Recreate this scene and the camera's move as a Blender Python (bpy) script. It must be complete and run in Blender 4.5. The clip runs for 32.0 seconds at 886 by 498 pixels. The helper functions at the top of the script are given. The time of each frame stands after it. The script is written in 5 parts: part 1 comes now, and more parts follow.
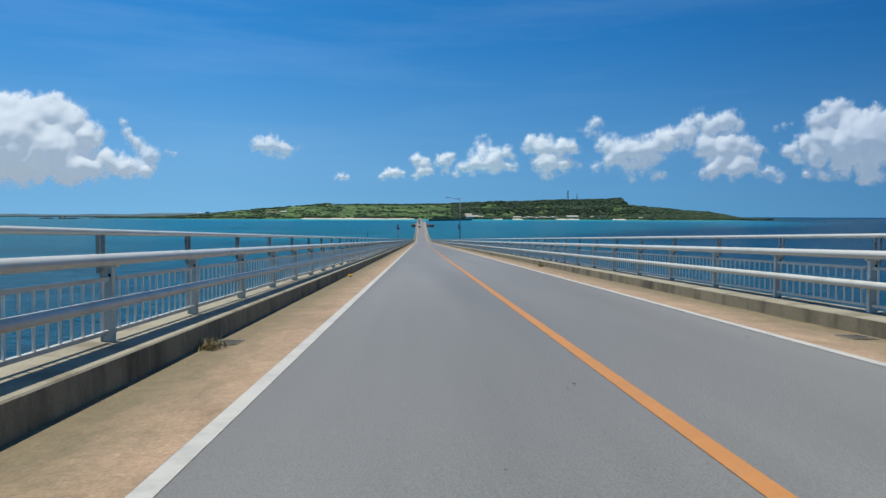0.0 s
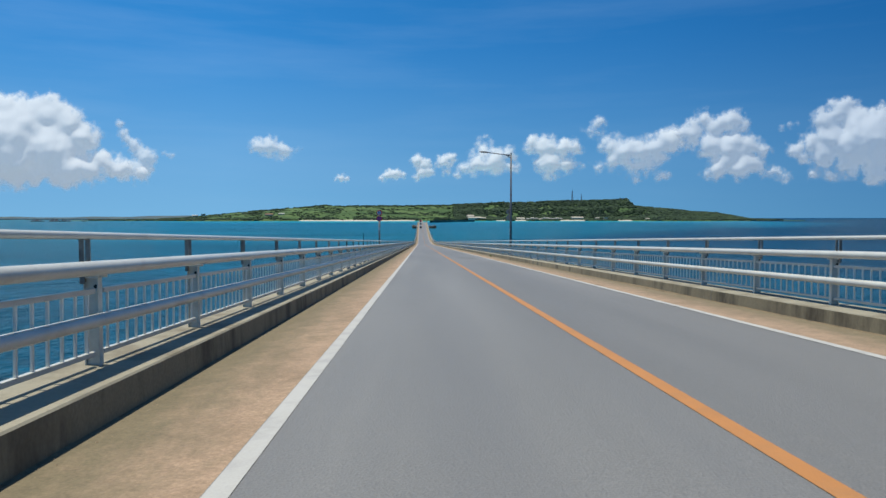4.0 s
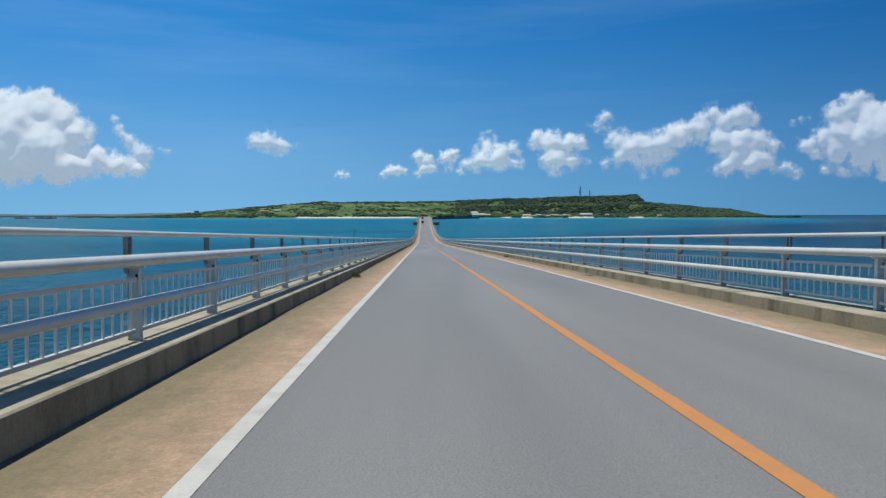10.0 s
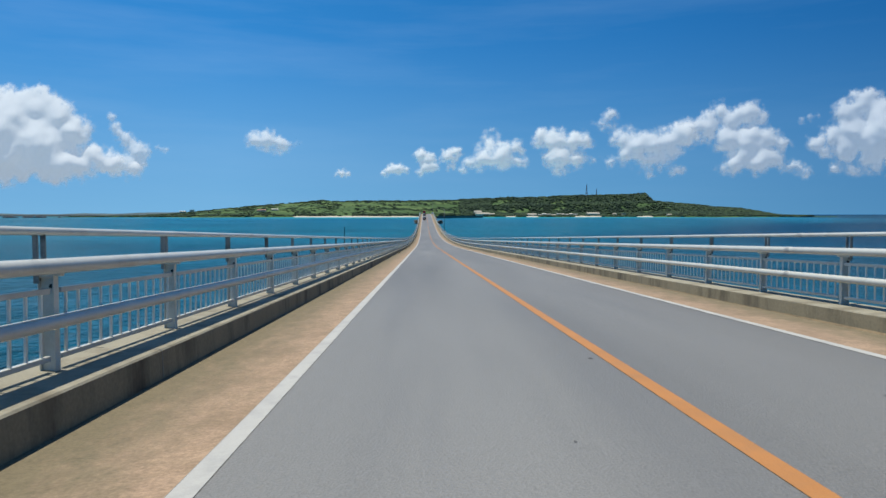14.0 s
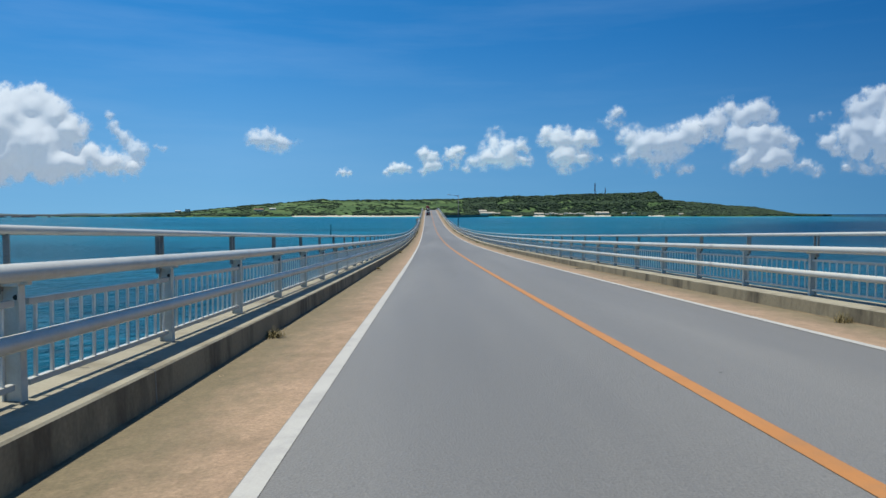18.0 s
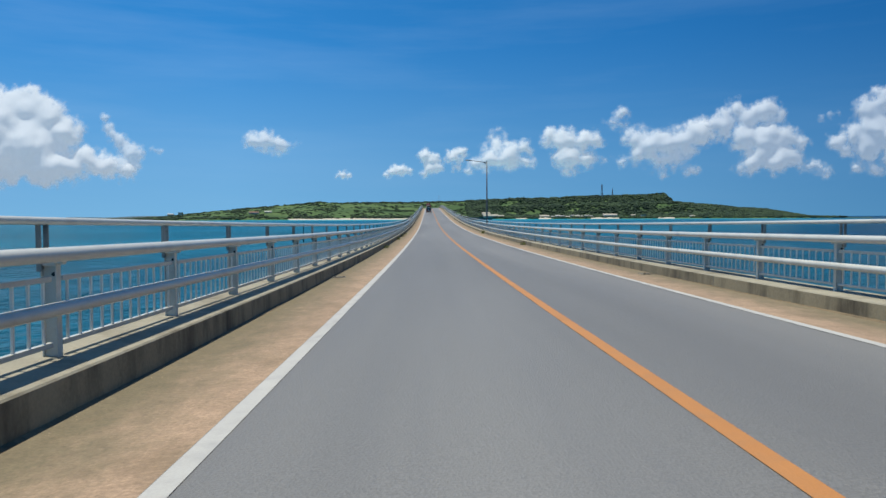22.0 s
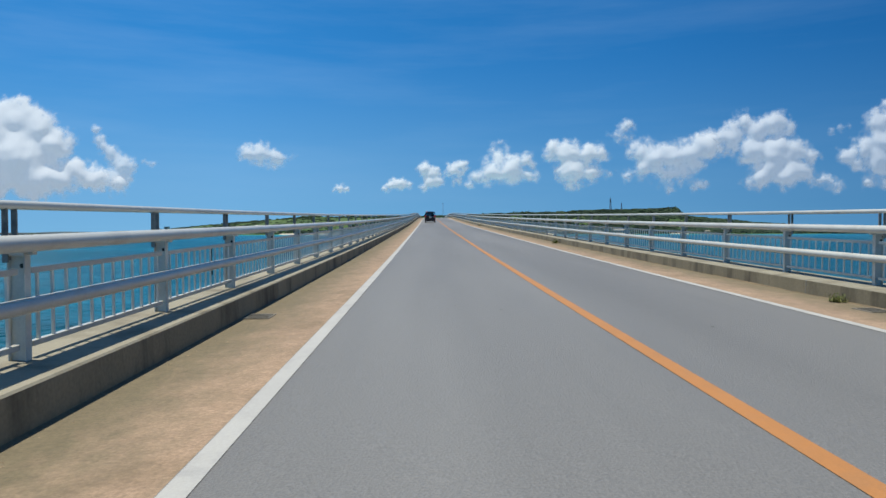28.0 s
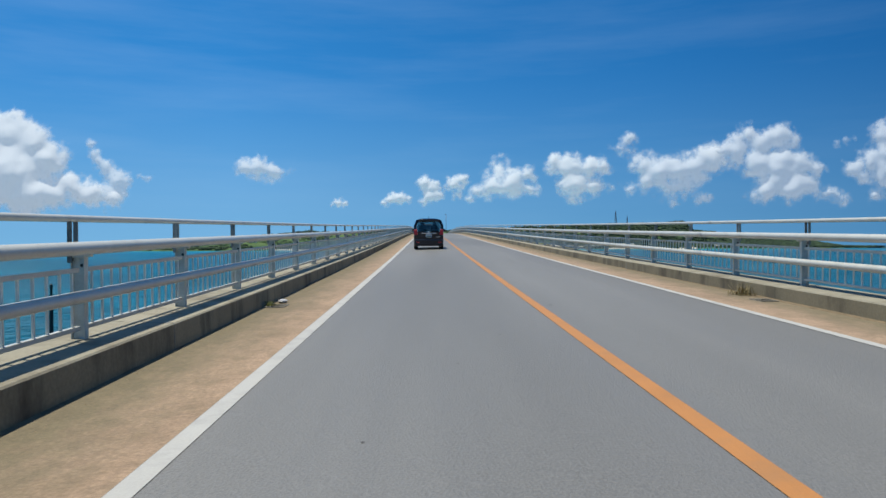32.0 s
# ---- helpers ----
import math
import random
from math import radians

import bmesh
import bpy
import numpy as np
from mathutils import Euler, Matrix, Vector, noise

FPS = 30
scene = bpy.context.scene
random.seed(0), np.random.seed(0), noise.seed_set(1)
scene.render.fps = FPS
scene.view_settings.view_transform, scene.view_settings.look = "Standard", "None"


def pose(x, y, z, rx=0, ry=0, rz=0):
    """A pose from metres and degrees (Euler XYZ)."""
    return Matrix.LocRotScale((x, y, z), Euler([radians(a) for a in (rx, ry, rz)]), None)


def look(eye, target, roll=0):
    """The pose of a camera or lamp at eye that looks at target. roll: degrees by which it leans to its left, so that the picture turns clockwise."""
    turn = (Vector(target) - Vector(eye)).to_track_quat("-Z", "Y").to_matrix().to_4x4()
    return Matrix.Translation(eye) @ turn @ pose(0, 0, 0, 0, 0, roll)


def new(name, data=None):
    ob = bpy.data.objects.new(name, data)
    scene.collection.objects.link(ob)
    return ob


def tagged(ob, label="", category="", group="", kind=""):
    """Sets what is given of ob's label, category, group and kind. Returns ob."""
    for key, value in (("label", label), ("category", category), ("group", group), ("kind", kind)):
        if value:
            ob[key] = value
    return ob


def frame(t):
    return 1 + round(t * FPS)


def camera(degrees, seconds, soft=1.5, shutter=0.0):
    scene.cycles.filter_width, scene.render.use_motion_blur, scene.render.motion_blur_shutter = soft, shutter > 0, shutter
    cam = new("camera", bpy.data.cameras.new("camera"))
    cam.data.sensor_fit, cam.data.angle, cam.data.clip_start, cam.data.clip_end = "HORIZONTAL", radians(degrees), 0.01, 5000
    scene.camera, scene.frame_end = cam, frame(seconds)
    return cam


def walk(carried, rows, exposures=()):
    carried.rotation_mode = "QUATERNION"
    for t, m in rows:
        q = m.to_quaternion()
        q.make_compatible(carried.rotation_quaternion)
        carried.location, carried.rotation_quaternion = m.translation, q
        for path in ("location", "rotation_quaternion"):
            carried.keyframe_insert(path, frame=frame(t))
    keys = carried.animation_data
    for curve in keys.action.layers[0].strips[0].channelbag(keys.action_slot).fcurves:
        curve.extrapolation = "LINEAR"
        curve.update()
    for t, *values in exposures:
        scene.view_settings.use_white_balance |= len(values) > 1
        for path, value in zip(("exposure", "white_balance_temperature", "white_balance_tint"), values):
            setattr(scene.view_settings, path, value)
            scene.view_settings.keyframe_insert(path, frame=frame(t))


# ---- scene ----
# A long sea bridge driven along by a car towards a green island, at noon in summer.
cam = camera(64.0, 32.0)

# seconds, x, y, z, yaw, pitch, roll
ROWS = [
    (0.0, -1.781, -1.90, 25.937, -1.911, -2.938, -0.19),
    (1.0, -1.925, 14.59, 25.311, -1.893, -2.970, -0.16),
    (2.0, -2.057, 31.40, 24.683, -1.875, -2.842, -0.12),
    (3.0, -2.132, 48.38, 24.044, -1.857, -2.805, -0.08),
    (3.5, -2.137, 56.73, 23.724, -1.851, -2.805, -0.05),
    (4.0, -2.141, 65.00, 23.408, -1.844, -2.771, -0.01),
    (5.0, -2.152, 82.03, 22.757, -1.830, -2.704, 0.05),
    (5.5, -2.156, 90.79, 22.423, -1.824, -2.670, 0.09),
    (6.0, -2.161, 99.51, 22.089, -1.817, -2.739, 0.12),
    (7.0, -2.105, 117.93, 21.388, -1.782, -2.785, 0.09),
    (8.0, -2.049, 135.76, 20.710, -1.747, -2.853, 0.05),
    (9.0, -2.015, 154.33, 20.003, -1.711, -2.945, 0.01),
    (10.0, -1.945, 173.28, 19.283, -1.683, -2.950, 0.03),
    (11.0, -1.874, 192.54, 18.550, -1.654, -2.955, 0.05),
    (12.0, -1.820, 211.87, 17.811, -1.624, -2.948, 0.06),
    (13.0, -1.839, 231.53, 17.066, -1.596, -2.951, 0.04),
    (14.0, -1.957, 251.78, 16.296, -1.537, -2.953, 0.02),
    (14.5, -2.016, 261.96, 15.909, -1.507, -2.954, 0.01),
    (15.0, -2.084, 272.12, 15.525, -1.478, -2.956, 0.01),
    (16.0, -2.221, 292.77, 14.751, -1.419, -2.951, 0.01),
    (16.5, -2.289, 303.24, 14.364, -1.391, -2.949, 0.01),
    (17.0, -2.358, 313.73, 13.977, -1.362, -2.946, 0.01),
    (18.0, -2.274, 335.08, 13.195, -1.300, -2.932, 0.05),
    (19.0, -2.190, 356.72, 12.427, -1.239, -2.916, 0.10),
    (20.0, -2.052, 378.43, 11.741, -1.226, -2.868, 0.14),
    (21.0, -1.978, 400.40, 11.151, -1.209, -2.808, 0.18),
    (22.0, -1.851, 421.50, 10.691, -1.192, -2.660, 0.22),
    (23.0, -1.765, 443.44, 10.334, -1.190, -2.523, 0.16),
    (24.0, -1.820, 465.14, 10.117, -1.204, -2.365, 0.09),
    (25.0, -1.886, 486.67, 10.045, -1.198, -2.199, 0.17),
    (25.5, -1.909, 497.29, 10.042, -1.202, -2.058, 0.16),
    (26.0, -1.932, 507.75, 10.070, -1.205, -1.922, 0.15),
    (27.0, -1.978, 528.27, 10.212, -1.212, -1.653, 0.13),
    (27.5, -2.000, 538.31, 10.323, -1.216, -1.518, 0.12),
    (28.0, -2.023, 548.28, 10.461, -1.220, -1.448, 0.11),
    (29.0, -1.887, 567.44, 10.814, -1.222, -1.135, 0.26),
    (30.0, -1.751, 585.97, 11.231, -1.223, -0.869, 0.41),
    (31.0, -1.656, 603.70, 11.648, -1.213, -0.572, 0.31),
    (32.0, -1.711, 620.72, 12.028, -1.227, -0.270, 0.25),
]
walk(cam, [(t, pose(x, y, z, 90 + p, r, w)) for t, x, y, z, w, p, r in ROWS])

# ---- world, sun and exposure ----
SUN_EL, SUN_AZ = 78.0, -76.0          # degrees; azimuth from the bridge's axis, negative to its left
scene.view_settings.exposure = 0.2
world = bpy.data.worlds.new("sky")
scene.world = world
world.use_nodes = True
wn, wl = world.node_tree.nodes, world.node_tree.links
wn.clear()
w_out = wn.new("ShaderNodeOutputWorld")
w_bg = wn.new("ShaderNodeBackground")
w_sky = wn.new("ShaderNodeTexSky")
w_sky.sky_type = "NISHITA"
w_sky.sun_disc = False
w_sky.sun_elevation = radians(SUN_EL)
w_sky.sun_rotation = radians(SUN_AZ)
w_sky.air_density, w_sky.dust_density, w_sky.ozone_density = 1.0, 0.3, 2.5
w_co = wn.new("ShaderNodeTexCoord")
w_sep = wn.new("ShaderNodeSeparateXYZ")
w_max = wn.new("ShaderNodeMath")
w_max.operation = "MAXIMUM"
w_max.inputs[1].default_value = 0.0
w_lift = wn.new("ShaderNodeMath")          # no yellow band at the sea's edge: the haze there is blue
w_lift.operation = "MULTIPLY_ADD"
w_lift.inputs[1].default_value, w_lift.inputs[2].default_value = 1.15, 0.145
w_com = wn.new("ShaderNodeCombineXYZ")
wl.new(w_co.outputs["Generated"], w_sep.inputs[0])
wl.new(w_sep.outputs[0], w_com.inputs[0])
wl.new(w_sep.outputs[1], w_com.inputs[1])
wl.new(w_sep.outputs[2], w_max.inputs[0])
wl.new(w_max.outputs[0], w_lift.inputs[0])
wl.new(w_lift.outputs[0], w_com.inputs[2])
wl.new(w_com.outputs[0], w_sky.inputs["Vector"])
w_hs = wn.new("ShaderNodeHueSaturation")
w_hs.inputs["Saturation"].default_value = 1.25
w_tint = wn.new("ShaderNodeMix")
w_tint.data_type, w_tint.blend_type = "RGBA", "MULTIPLY"
w_tint.inputs["Factor"].default_value = 1.0
w_tint.inputs["B"].default_value = (0.77, 0.98, 1.08, 1)
wl.new(w_sky.outputs[0], w_tint.inputs["A"])
wl.new(w_tint.outputs["Result"], w_hs.inputs["Color"])
# faint high streaks of cirrus
w_map = wn.new("ShaderNodeMapping")
w_map.inputs["Scale"].default_value = (1.0, 1.0, 9.0)
w_map.inputs["Rotation"].default_value = (0.0, radians(3), 0.0)
w_noi = wn.new("ShaderNodeTexNoise")
w_noi.inputs["Scale"].default_value = 1.6
w_noi.inputs["Detail"].default_value = 6.0
w_noi.inputs["Roughness"].default_value = 0.6
w_ram = wn.new("ShaderNodeMapRange")
w_ram.inputs[1].default_value, w_ram.inputs[2].default_value = 0.48, 0.80
w_ram.inputs[3].default_value, w_ram.inputs[4].default_value = 0.0, 0.10
w_mix = wn.new("ShaderNodeMix")
w_mix.data_type = "RGBA"
w_mix.inputs["B"].default_value = (5.2, 6.6, 8.4, 1)
wl.new(w_co.outputs["Generated"], w_map.inputs[0])
wl.new(w_map.outputs[0], w_noi.inputs["Vector"])
wl.new(w_noi.outputs[0], w_ram.inputs[0])
wl.new(w_ram.outputs[0], w_mix.inputs["Factor"])
wl.new(w_hs.outputs[0], w_mix.inputs["A"])
w_low = wn.new("ShaderNodeMapRange")        # sea haze towards the horizon
w_low.interpolation_type = "SMOOTHSTEP"
w_low.inputs[1].default_value, w_low.inputs[2].default_value = 0.0, 0.26
w_low.inputs[3].default_value, w_low.inputs[4].default_value = 0.62, 0.0
w_haze = wn.new("ShaderNodeMix")
w_haze.data_type = "RGBA"
w_haze.inputs["B"].default_value = (1.45, 3.15, 5.0, 1)
wl.new(w_max.outputs[0], w_low.inputs[0])
wl.new(w_low.outputs[0], w_haze.inputs["Factor"])
wl.new(w_mix.outputs["Result"], w_haze.inputs["A"])
w_side = wn.new("ShaderNodeMapRange")       # the sky is deeper away from the sun's side
w_side.inputs[1].default_value, w_side.inputs[2].default_value = -0.6, 0.6
w_two = wn.new("ShaderNodeValToRGB")
w_two.color_ramp.elements[0].color = (0.96, 0.925, 0.91, 1)
w_two.color_ramp.elements[1].color = (0.42, 0.54, 0.62, 1)
for p, c in ((0.28, (0.95, 0.945, 0.94, 1)), (0.5, (0.79, 0.835, 0.855, 1)), (0.75, (0.63, 0.72, 0.77, 1))):
    w_two.color_ramp.elements.new(p).color = c
w_deep = wn.new("ShaderNodeVectorMath")
w_deep.operation = "MULTIPLY"
wl.new(w_sep.outputs[0], w_side.inputs[0])
wl.new(w_side.outputs[0], w_two.inputs[0])
wl.new(w_haze.outputs["Result"], w_deep.inputs[0])
wl.new(w_two.outputs[0], w_deep.inputs[1])
wl.new(w_deep.outputs[0], w_bg.inputs[0])
w_bg.inputs[1].default_value = 0.120
wl.new(w_bg.outputs[0], w_out.inputs[0])

sun = new("sun", bpy.data.lights.new("sun", "SUN"))
sun.data.energy, sun.data.angle, sun.data.color = 5.0, radians(0.5), (1.0, 0.95, 0.83)
se, sa = radians(SUN_EL), radians(SUN_AZ)
sun_way = Vector((math.sin(sa) * math.cos(se), math.cos(sa) * math.cos(se), math.sin(se)))
sun.matrix_world = look(Vector((0, 300, 0)) + sun_way * 400, (0, 300, 0))


# ---- materials ----
def surface(name, base, rough=0.7, metal=0.0, vary=0.12, scale=3.0, fine=40.0, bump=0.15, grime=None, grime_amt=0.0,
            grime_scale=0.8, stretch=(1, 1, 1), spec=0.5, per_object=0.0):
    """A painted, stony or metal surface: base colour with two scales of variation, a stain colour and fine relief."""
    m = bpy.data.materials.new(name)
    m.use_nodes = True
    n, l = m.node_tree.nodes, m.node_tree.links
    b = n["Principled BSDF"]
    b.inputs["Roughness"].default_value = rough
    b.inputs["Metallic"].default_value = metal
    b.inputs["Specular IOR Level"].default_value = spec
    geo = n.new("ShaderNodeNewGeometry")
    mp = n.new("ShaderNodeMapping")
    mp.inputs["Scale"].default_value = stretch
    l.new(geo.outputs["Position"], mp.inputs[0])
    n1 = n.new("ShaderNodeTexNoise")
    n1.inputs["Scale"].default_value, n1.inputs["Detail"].default_value = scale, 5.0
    n2 = n.new("ShaderNodeTexNoise")
    n2.inputs["Scale"].default_value, n2.inputs["Detail"].default_value = fine, 3.0
    l.new(mp.outputs[0], n1.inputs["Vector"])
    l.new(geo.outputs["Position"], n2.inputs["Vector"])
    add = n.new("ShaderNodeMath")
    add.operation = "ADD"
    l.new(n1.outputs[0], add.inputs[0])
    l.new(n2.outputs[0], add.inputs[1])
    rng = n.new("ShaderNodeMapRange")
    rng.inputs[1].default_value, rng.inputs[2].default_value = 0.6, 1.4
    rng.inputs[3].default_value, rng.inputs[4].default_value = 1.0 - vary, 1.0 + vary
    l.new(add.outputs[0], rng.inputs[0])
    mul = n.new("ShaderNodeVectorMath")
    mul.operation = "SCALE"
    mul.inputs[0].default_value = base
    fac = rng.outputs[0]
    if per_object:
        oi = n.new("ShaderNodeObjectInfo")
        r2 = n.new("ShaderNodeMapRange")
        r2.inputs[3].default_value, r2.inputs[4].default_value = 1.0 - per_object, 1.0 + per_object
        l.new(oi.outputs["Random"], r2.inputs[0])
        m2 = n.new("ShaderNodeMath")
        m2.operation = "MULTIPLY"
        l.new(fac, m2.inputs[0])
        l.new(r2.outputs[0], m2.inputs[1])
        fac = m2.outputs[0]
    l.new(fac, mul.inputs["Scale"])
    col = mul.outputs[0]
    if grime:
        n3 = n.new("ShaderNodeTexNoise")
        n3.inputs["Scale"].default_value, n3.inputs["Detail"].default_value = grime_scale, 7.0
        n3.inputs["Roughness"].default_value = 0.65
        l.new(mp.outputs[0], n3.inputs["Vector"])
        r3 = n.new("ShaderNodeMapRange")
        r3.inputs[1].default_value, r3.inputs[2].default_value = 0.48, 0.68
        r3.inputs[4].default_value = grime_amt
        l.new(n3.outputs[0], r3.inputs[0])
        mx = n.new("ShaderNodeMix")
        mx.data_type = "RGBA"
        mx.inputs["B"].default_value = (*grime, 1)
        l.new(r3.outputs[0], mx.inputs["Factor"])
        l.new(col, mx.inputs["A"])
        col = mx.outputs["Result"]
    l.new(col, b.inputs["Base Color"])
    if bump:
        bp = n.new("ShaderNodeBump")
        bp.inputs["Strength"].default_value, bp.inputs["Distance"].default_value = bump, 0.01
        l.new(n2.outputs[0], bp.inputs["Height"])
        l.new(bp.outputs[0], b.inputs["Normal"])
    return m


M_ASPHALT = surface("worn_asphalt", (0.136, 0.133, 0.123), 0.57, vary=0.34, scale=0.5, fine=55.0, bump=0.9,
                    grime=(0.112, 0.112, 0.110), grime_amt=0.5, grime_scale=0.7, stretch=(1.0, 0.06, 1.0))
M_WHITE = surface("white_road_paint", (0.341, 0.335, 0.308), 0.7, vary=0.10, scale=2.0, fine=60.0, bump=0.25,
                  grime=(0.216, 0.216, 0.210), grime_amt=0.5, grime_scale=3.0)
M_ORANGE = surface("orange_road_paint", (0.341, 0.144, 0.036), 0.7, vary=0.10, scale=2.0, fine=60.0, bump=0.25,
                   grime=(0.236, 0.125, 0.052), grime_amt=0.45, grime_scale=3.0)
M_SHOULDER = surface("sandy_concrete", (0.264, 0.182, 0.116), 0.9, vary=0.22, scale=0.7, fine=28.0, bump=0.5,
                     grime=(0.140, 0.098, 0.055), grime_amt=0.6, grime_scale=1.1, stretch=(1.3, 0.9, 1.0))


def shoulder_material():
    """Sandy concrete: pinkish where wheels brush it, dirt gathered in ragged patches towards the kerb."""
    m = M_SHOULDER
    n, l = m.node_tree.nodes, m.node_tree.links
    b = n["Principled BSDF"]
    col = b.inputs["Base Color"].links[0].from_socket
    geo = n.new("ShaderNodeNewGeometry")
    sep = n.new("ShaderNodeSeparateXYZ")
    l.new(geo.outputs["Position"], sep.inputs[0])
    ab = n.new("ShaderNodeMath")
    ab.operation = "ABSOLUTE"
    l.new(sep.outputs[0], ab.inputs[0])
    mp = n.new("ShaderNodeMapping")
    mp.inputs["Scale"].default_value = (1.6, 0.8, 1.0)
    l.new(geo.outputs["Position"], mp.inputs[0])
    no = n.new("ShaderNodeTexNoise")
    no.inputs["Scale"].default_value, no.inputs["Detail"].default_value, no.inputs["Roughness"].default_value = 2.4, 8.0, 0.7
    l.new(mp.outputs[0], no.inputs["Vector"])
    ma = n.new("ShaderNodeMath")
    ma.operation = "MULTIPLY_ADD"
    ma.inputs[1].default_value = 1.7
    l.new(no.outputs[0], ma.inputs[0])
    l.new(ab.outputs[0], ma.inputs[2])
    rr = n.new("ShaderNodeMapRange")
    rr.inputs[1].default_value, rr.inputs[2].default_value, rr.inputs[4].default_value = 4.22, 5.12, 0.88
    l.new(ma.outputs[0], rr.inputs[0])
    mx = n.new("ShaderNodeMix")
    mx.data_type = "RGBA"
    mx.inputs["B"].default_value = (0.112, 0.094, 0.052, 1)
    l.new(rr.outputs[0], mx.inputs["Factor"])
    l.new(col, mx.inputs["A"])
    # grit and small stains at two sizes
    col = mx.outputs["Result"]
    for sc, lo, hi in ((7.0, 0.87, 1.13), (38.0, 0.80, 1.20)):
        ng = n.new("ShaderNodeTexNoise")
        ng.inputs["Scale"].default_value, ng.inputs["Detail"].default_value, ng.inputs["Roughness"].default_value = sc, 6.0, 0.75
        l.new(geo.outputs["Position"], ng.inputs["Vector"])
        rg = n.new("ShaderNodeMapRange")
        rg.inputs[1].default_value, rg.inputs[2].default_value, rg.inputs[3].default_value, rg.inputs[4].default_value = 0.33, 0.67, lo, hi
        l.new(ng.outputs[0], rg.inputs[0])
        vg = n.new("ShaderNodeVectorMath")
        vg.operation = "SCALE"
        l.new(col, vg.inputs[0])
        l.new(rg.outputs[0], vg.inputs["Scale"])
        col = vg.outputs[0]
    l.new(col, b.inputs["Base Color"])


shoulder_material()
# kerb face: darker and browner than the top, with more streaks
M_KERBFACE = surface("dark_stained_kerb_face", (0.225, 0.190, 0.118), 0.9, vary=0.22, scale=1.6, fine=30.0, bump=0.3,
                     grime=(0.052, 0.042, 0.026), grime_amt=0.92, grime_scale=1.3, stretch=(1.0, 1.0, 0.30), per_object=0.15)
M_KERB = surface("weathered_kerb_concrete", (0.236, 0.216, 0.158), 0.9, vary=0.14, scale=1.6, fine=30.0, bump=0.3,
                 grime=(0.070, 0.049, 0.023), grime_amt=0.6, grime_scale=1.3, stretch=(1.0, 1.0, 0.45), per_object=0.08)
M_MOLE = surface("weathered_mole_concrete", (0.115, 0.112, 0.105), 0.9, vary=0.3, scale=0.15, fine=1.0, bump=0.3, grime=(0.035, 0.034, 0.032), grime_amt=0.7, grime_scale=0.2)
M_CONCRETE = surface("bridge_concrete", (0.295, 0.287, 0.262), 0.9, vary=0.12, scale=0.6, fine=20.0, bump=0.3,
                     grime=(0.139, 0.131, 0.115), grime_amt=0.5)
M_RAIL = surface("pale_grey_rail_paint", (0.475, 0.475, 0.425), 0.27, vary=0.07, scale=1.5, fine=50.0, bump=0.03,
                 grime=(0.300, 0.285, 0.240), grime_amt=0.40, grime_scale=2.2)
M_POST = surface("grey_post_paint", (0.545, 0.545, 0.480), 0.42, vary=0.09, scale=2.5, fine=60.0, bump=0.05,
                 grime=(0.300, 0.275, 0.220), grime_amt=0.45, grime_scale=4.0, per_object=0.06)
M_BALUSTER = surface("pale_baluster_paint", (0.650, 0.650, 0.590), 0.40, vary=0.09, scale=2.5, fine=60.0, bump=0.05)
M_UPPER = surface("weathered_upper_post", (0.250, 0.240, 0.212), 0.6, vary=0.25, scale=6.0, fine=60.0, bump=0.1,
                  grime=(0.050, 0.048, 0.044), grime_amt=0.95, grime_scale=5.5, stretch=(1.0, 1.0, 0.6), per_object=0.25)
M_SLEEVE = surface("dull_sleeve_steel", (0.340, 0.340, 0.315), 0.55, metal=0.3, vary=0.15, scale=8.0, bump=0.04)
M_DARK = surface("dark_bolt_steel", (0.041, 0.037, 0.033), 0.5, metal=0.6)
M_POLE = surface("dark_grey_lamp_post_paint", (0.095, 0.098, 0.108), 0.5, vary=0.1, bump=0.05)
M_SPOT = surface("tar_stain", (0.064, 0.062, 0.059), 0.8, vary=0.2)
M_OIL = surface("oil_stained_asphalt", (0.098, 0.097, 0.092), 0.7, vary=0.2, scale=1.5, fine=70.0, bump=0.6)
M_DIRT = surface("drifted_dirt", (0.139, 0.102, 0.057), 0.95, vary=0.35, scale=2.5, fine=25.0, bump=0.8, grime=(0.061, 0.045, 0.025), grime_amt=0.8, grime_scale=2.0)
M_GRIT = surface("coral_grit", (0.250, 0.190, 0.115), 0.95, vary=0.5, scale=9.0, fine=60.0, bump=0.2)
M_SEAL = surface("pale_joint_sealant", (0.200, 0.195, 0.170), 0.8)
M_BAGW = surface("white_plastic_bag", (0.508, 0.508, 0.508), 0.4)
M_BAGY = surface("yellow_plastic", (0.508, 0.295, 0.016), 0.4)
M_GALV = surface("galvanised_steel", (0.295, 0.287, 0.262), 0.5, metal=0.4, vary=0.15, scale=5.0, bump=0.05)
M_GRATE = surface("weathered_grating", (0.200, 0.180, 0.140), 0.7, metal=0.2, vary=0.3, scale=8.0)
M_DRAINSHADE = surface("drain_shade_sheet", (0.021, 0.018, 0.016), 0.9)
M_LAMPGLASS = surface("lamp_lens", (0.574, 0.574, 0.558), 0.2)
M_RED = surface("sign_red", (0.656, 0.025, 0.041), 0.4, vary=0.06)
M_BLUE = surface("sign_blue", (0.012, 0.049, 0.328), 0.4, vary=0.06)
M_SIGNWHITE = surface("sign_white", (0.640, 0.640, 0.623), 0.4, vary=0.04)
M_ROCK = surface("reef_rock", (0.082, 0.074, 0.061), 0.95, vary=0.3, scale=0.05, fine=1.0, bump=1.0)
M_BEACH = surface("coral_sand", (0.385, 0.350, 0.275), 0.95, vary=0.08, scale=0.02, fine=0.5)
